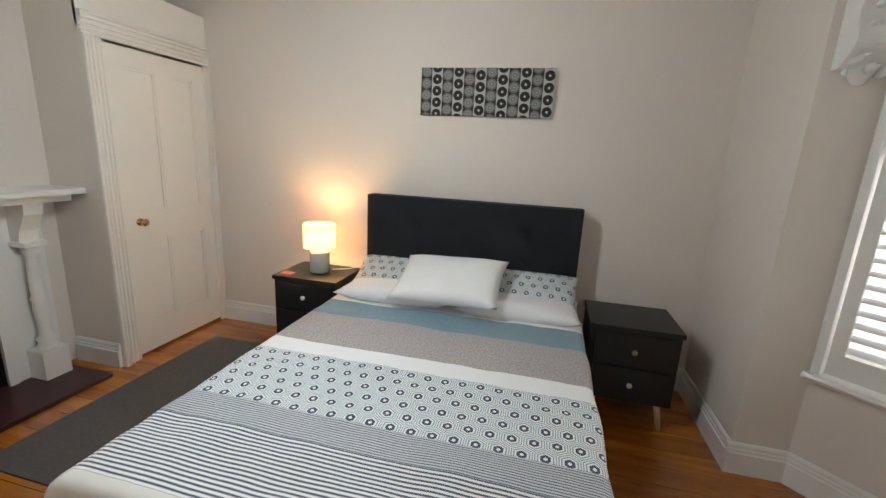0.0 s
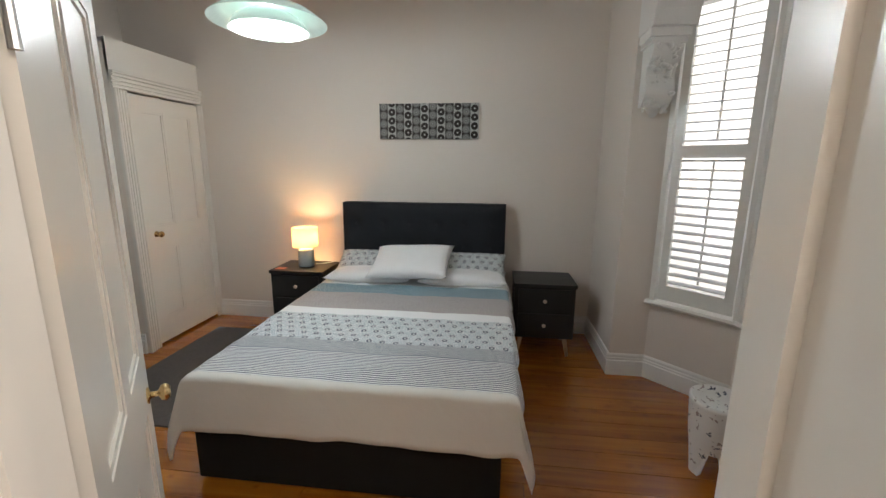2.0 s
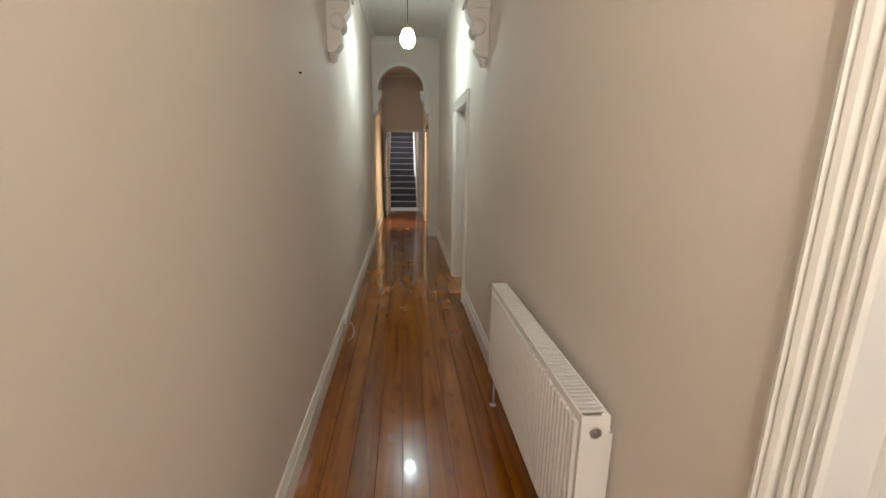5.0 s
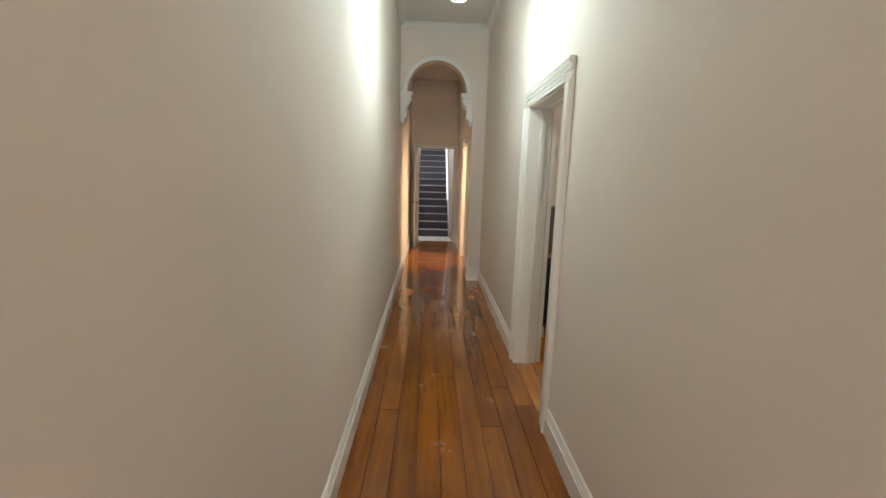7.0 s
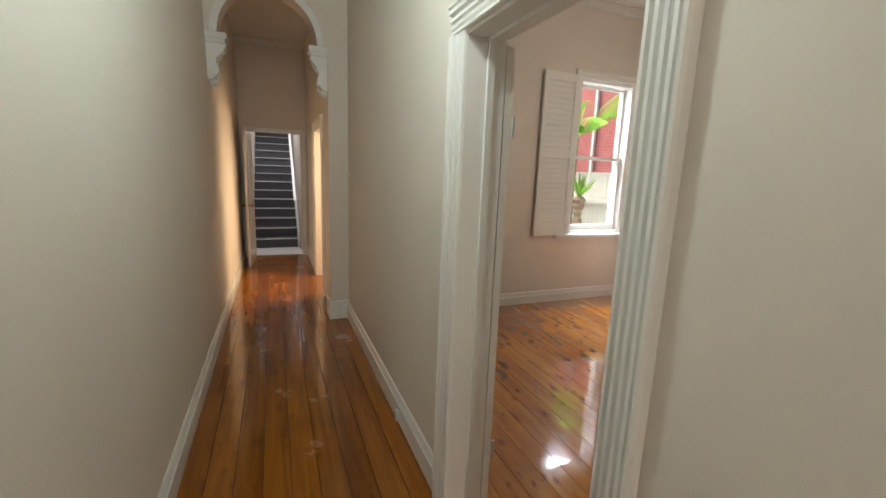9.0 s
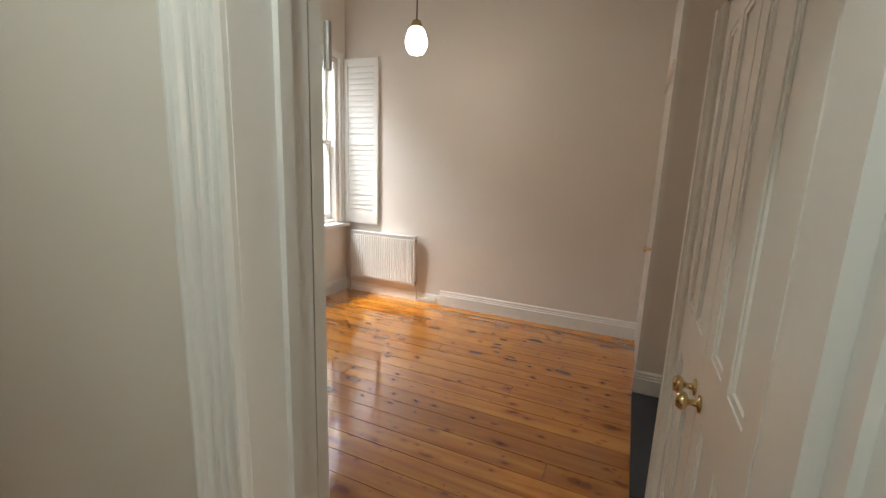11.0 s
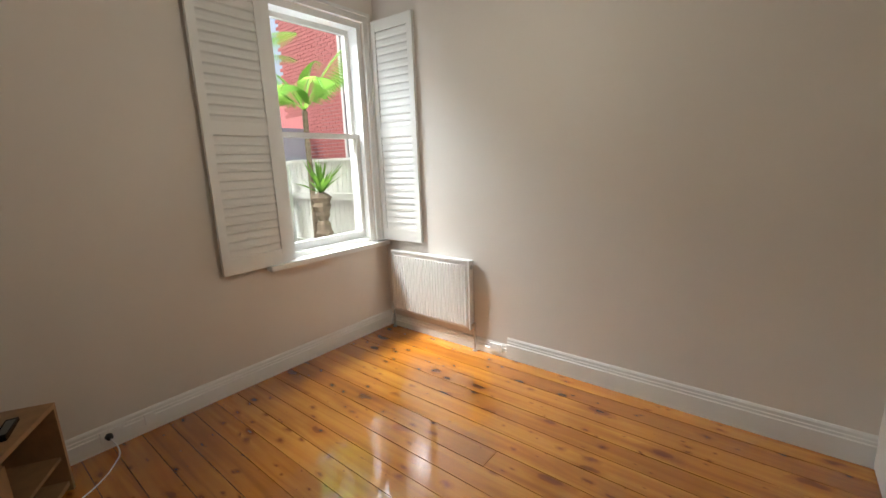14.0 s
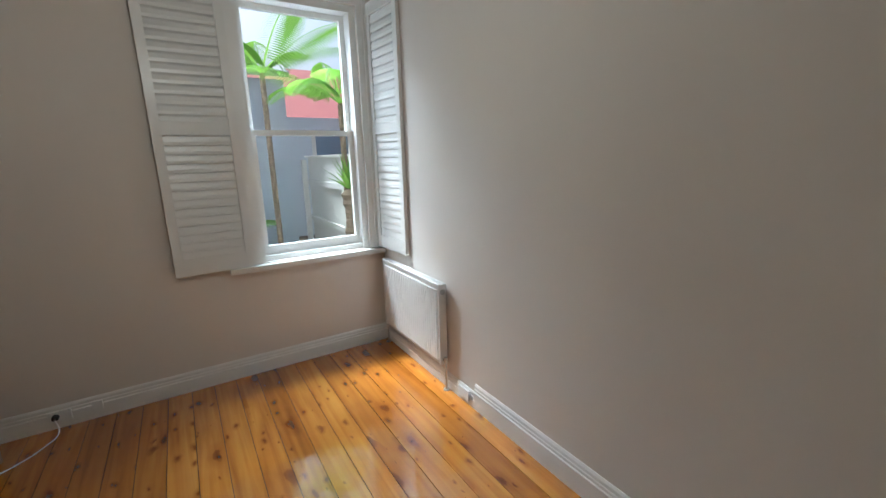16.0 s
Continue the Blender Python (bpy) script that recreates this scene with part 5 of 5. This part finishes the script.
def frond(bm, base, yaw, lift, length, droop, width, leaves):
    """A feather frond: a bent rib with narrow leaflets on both sides."""
    d = Vector((math.cos(yaw), math.sin(yaw), 0))
    side = Vector((-d.y, d.x, 0))
    pts = []
    for i in range(leaves + 1):
        f = i / leaves
        pts.append(Vector(base) + d * length * f * (1 - 0.15 * f) + Vector((0, 0, lift * f - droop * f * f)))
    for i in range(leaves):
        a, b = pts[i], pts[i + 1]
        w = 0.010 * (1 - i / leaves) + 0.003
        vs = [bm.verts.new(p) for p in (a - side * w, a + side * w, b + side * w, b - side * w)]
        bm.faces.new(vs)
        if i > leaves * 0.12:
            f = i / leaves
            ll = width * math.sin(math.pi * min(1, 0.15 + f * 0.85)) ** 0.6
            for sg in (-1, 1):
                tip = a + side * sg * ll + d * ll * 0.55 + Vector((0, 0, -ll * 0.45))
                m_ = (a + tip) / 2 + Vector((0, 0, ll * 0.10))
                h_ = d * 0.008
                v = [bm.verts.new(p) for p in (a - h_ * 0.6, m_ - h_, tip, m_ + h_, a + h_ * 0.6)]
                bm.faces.new(v)


def palm(x, y, h, label, fr, length, trunk_r=0.07, up=0.75, seed=1, drop=0.9, leaf=0.22):
    rng = random.Random(seed)
    d = thing("palm_tree", pose(x, y, 0), label, "palm")
    bm = bmesh.new()
    prof = [(0, -0.05), (trunk_r * 1.2, -0.05)]
    n_ = int(h / 0.07)
    for i in range(n_):
        z = h * i / n_
        prof += [(trunk_r * (1.05 - 0.15 * i / n_), z), (trunk_r * (1.22 - 0.15 * i / n_), z + 0.05)]
    prof += [(trunk_r * 0.9, h), (0, h + 0.02)]
    lathe(bm, prof, 14)
    part("trunk", bm, TRUNK, d, "ringed brown trunk")
    bm = bmesh.new()
    for i in range(fr):
        frond(bm, (0, 0, h), 2 * math.pi * i / fr + rng.uniform(-0.2, 0.2), rng.uniform(up * 0.6, up * 1.2), length * rng.uniform(0.8, 1.1), drop * rng.uniform(0.7, 1.2), length * leaf, 44)
    part("crown", bm, LEAF, d, "feathery green fronds")
    return d


def yucca(x, y, h, label, seed=3):
    rng = random.Random(seed)
    d = thing("yucca_plant", pose(x, y, 0), label, "plant")
    bm = bmesh.new()
    prof = [(0, -0.05), (0.09, -0.05)]
    for i in range(12):
        z = h * i / 12
        prof += [(0.075 + 0.02 * math.sin(i * 1.9), z), (0.10 + 0.02 * math.sin(i * 1.3), z + h / 20)]
    prof += [(0.07, h), (0, h + 0.04)]
    lathe(bm, prof, 12)
    part("trunk", bm, TRUNK, d, "rough brown trunk")
    bm = bmesh.new()
    for i in range(34):
        yaw, el = rng.uniform(0, 2 * math.pi), rng.uniform(20, 85)
        ln = rng.uniform(0.35, 0.55)
        a = Vector((math.cos(yaw), math.sin(yaw), 0))
        side = Vector((-a.y, a.x, 0)) * 0.018
        up_ = a * math.cos(radians(el)) + Vector((0, 0, math.sin(radians(el))))
        o = Vector((0, 0, h))
        v = [bm.verts.new(p) for p in (o - side * 0.5, o + up_ * ln * 0.5 - side, o + up_ * ln - Vector((0, 0, 0.05)), o + up_ * ln * 0.5 + side, o + side * 0.5)]
        bm.faces.new(v)
    part("leaves", bm, LEAF, d, "stiff sword-shaped leaves")
    return d


PX, PY = 3.99, 8.85
yucca(PX, PY, 1.28, "stubby yucca with a rough trunk by the fence")
palm(PX + 0.03, PY + 0.22, 2.25, "slender palm with arching fronds in the garden", 10, 1.25, 0.032, 1.25, 5, 0.75, 0.17)
palm(PX - 0.55, PY + 1.5, 2.75, "taller palm with long feathery fronds behind", 9, 1.5, 0.035, 1.2, 11, 0.8, 0.18)
solo("street_wall", B(-8, 40, -9.3, -9.0, -0.05, 9.0, bevel=0.01), mat("cream_render", (0.66, 0.64, 0.56), 0.85, var=0.12, scale=1.5), "cream rendered building across the street", "building")
palm(3.2, 11.6, 0.5, "low fern palm against the blue wall", 9, 0.7, 0.05, 0.5, 8, 0.5)

# ---------------------------------------------------------------- floor boards
under = wall_boxes("floor", [(L, 0.21, YF, 11.3, -0.06, -0.022), (0.21, 4.0, -2.5, 7.8, -0.06, -0.022)], GAP, "varnished timber board floor")
plank = {}


def boards(x0, x1, y0, y1, width, key, material, seed, cut):
    rng = random.Random(seed)
    if key not in plank:
        plank[key] = mesh("floor_board", B(0, 1, 0, 1, -0.021, 0), material)
    n_ = round((x1 - x0) / width)
    w_ = (x1 - x0) / n_
    for i in range(n_):
        ends = [y0] + ([y0 + (y1 - y0) * rng.uniform(0.25, 0.75)] if rng.random() < cut else []) + [y1]
        for a, b in zip(ends, ends[1:]):
            o = new("floor_board", plank[key])
            o.parent = under
            o.matrix_basis = pose(x0 + w_ * i + 0.0018, a + 0.0015, rng.uniform(-0.0008, 0)) @ Matrix.Diagonal((w_ - 0.0036, b - a - 0.003, 1, 1))


boards(L, 0.0, YF, 11.3, 0.137, "hall", PLANK_HALL, 1, 0.9)
boards(0.0, XB, -2.42, 2.8, 0.145, "bed", PLANK_BED, 2, 0.6)
boards(0.0, XR, 3.4, 7.6, 0.145, "back", PLANK_BACK, 3, 0.5)

# courses of the neighbour's brickwork above the fence
bw = [o for o in nb.children if o.name.startswith("wall")][0]
brick = mesh("brick", B(-0.012, 0.05, 0, 0.225, 0, 0.07), BRICK)
rows = []
for r_ in range(15):
    for c_ in range(20):
        o = new("brick", brick)
        o.parent = bw
        o.matrix_basis = pose(0, 9.0 + c_ * 0.235 + (0.117 if r_ % 2 else 0), 1.65 + 0.08 * r_)
rest = bmesh.new()
for r_ in range(15, 56):
    for c_ in range(28):
        box(rest, -0.012, 0.02, 8.0 + c_ * 0.235 + (0.117 if r_ % 2 else 0), 8.0 + c_ * 0.235 + (0.117 if r_ % 2 else 0) + 0.225, 1.65 + 0.08 * r_, 1.72 + 0.08 * r_)
tagged(part("brickwork", rest, BRICK, nb), kind="stuff")
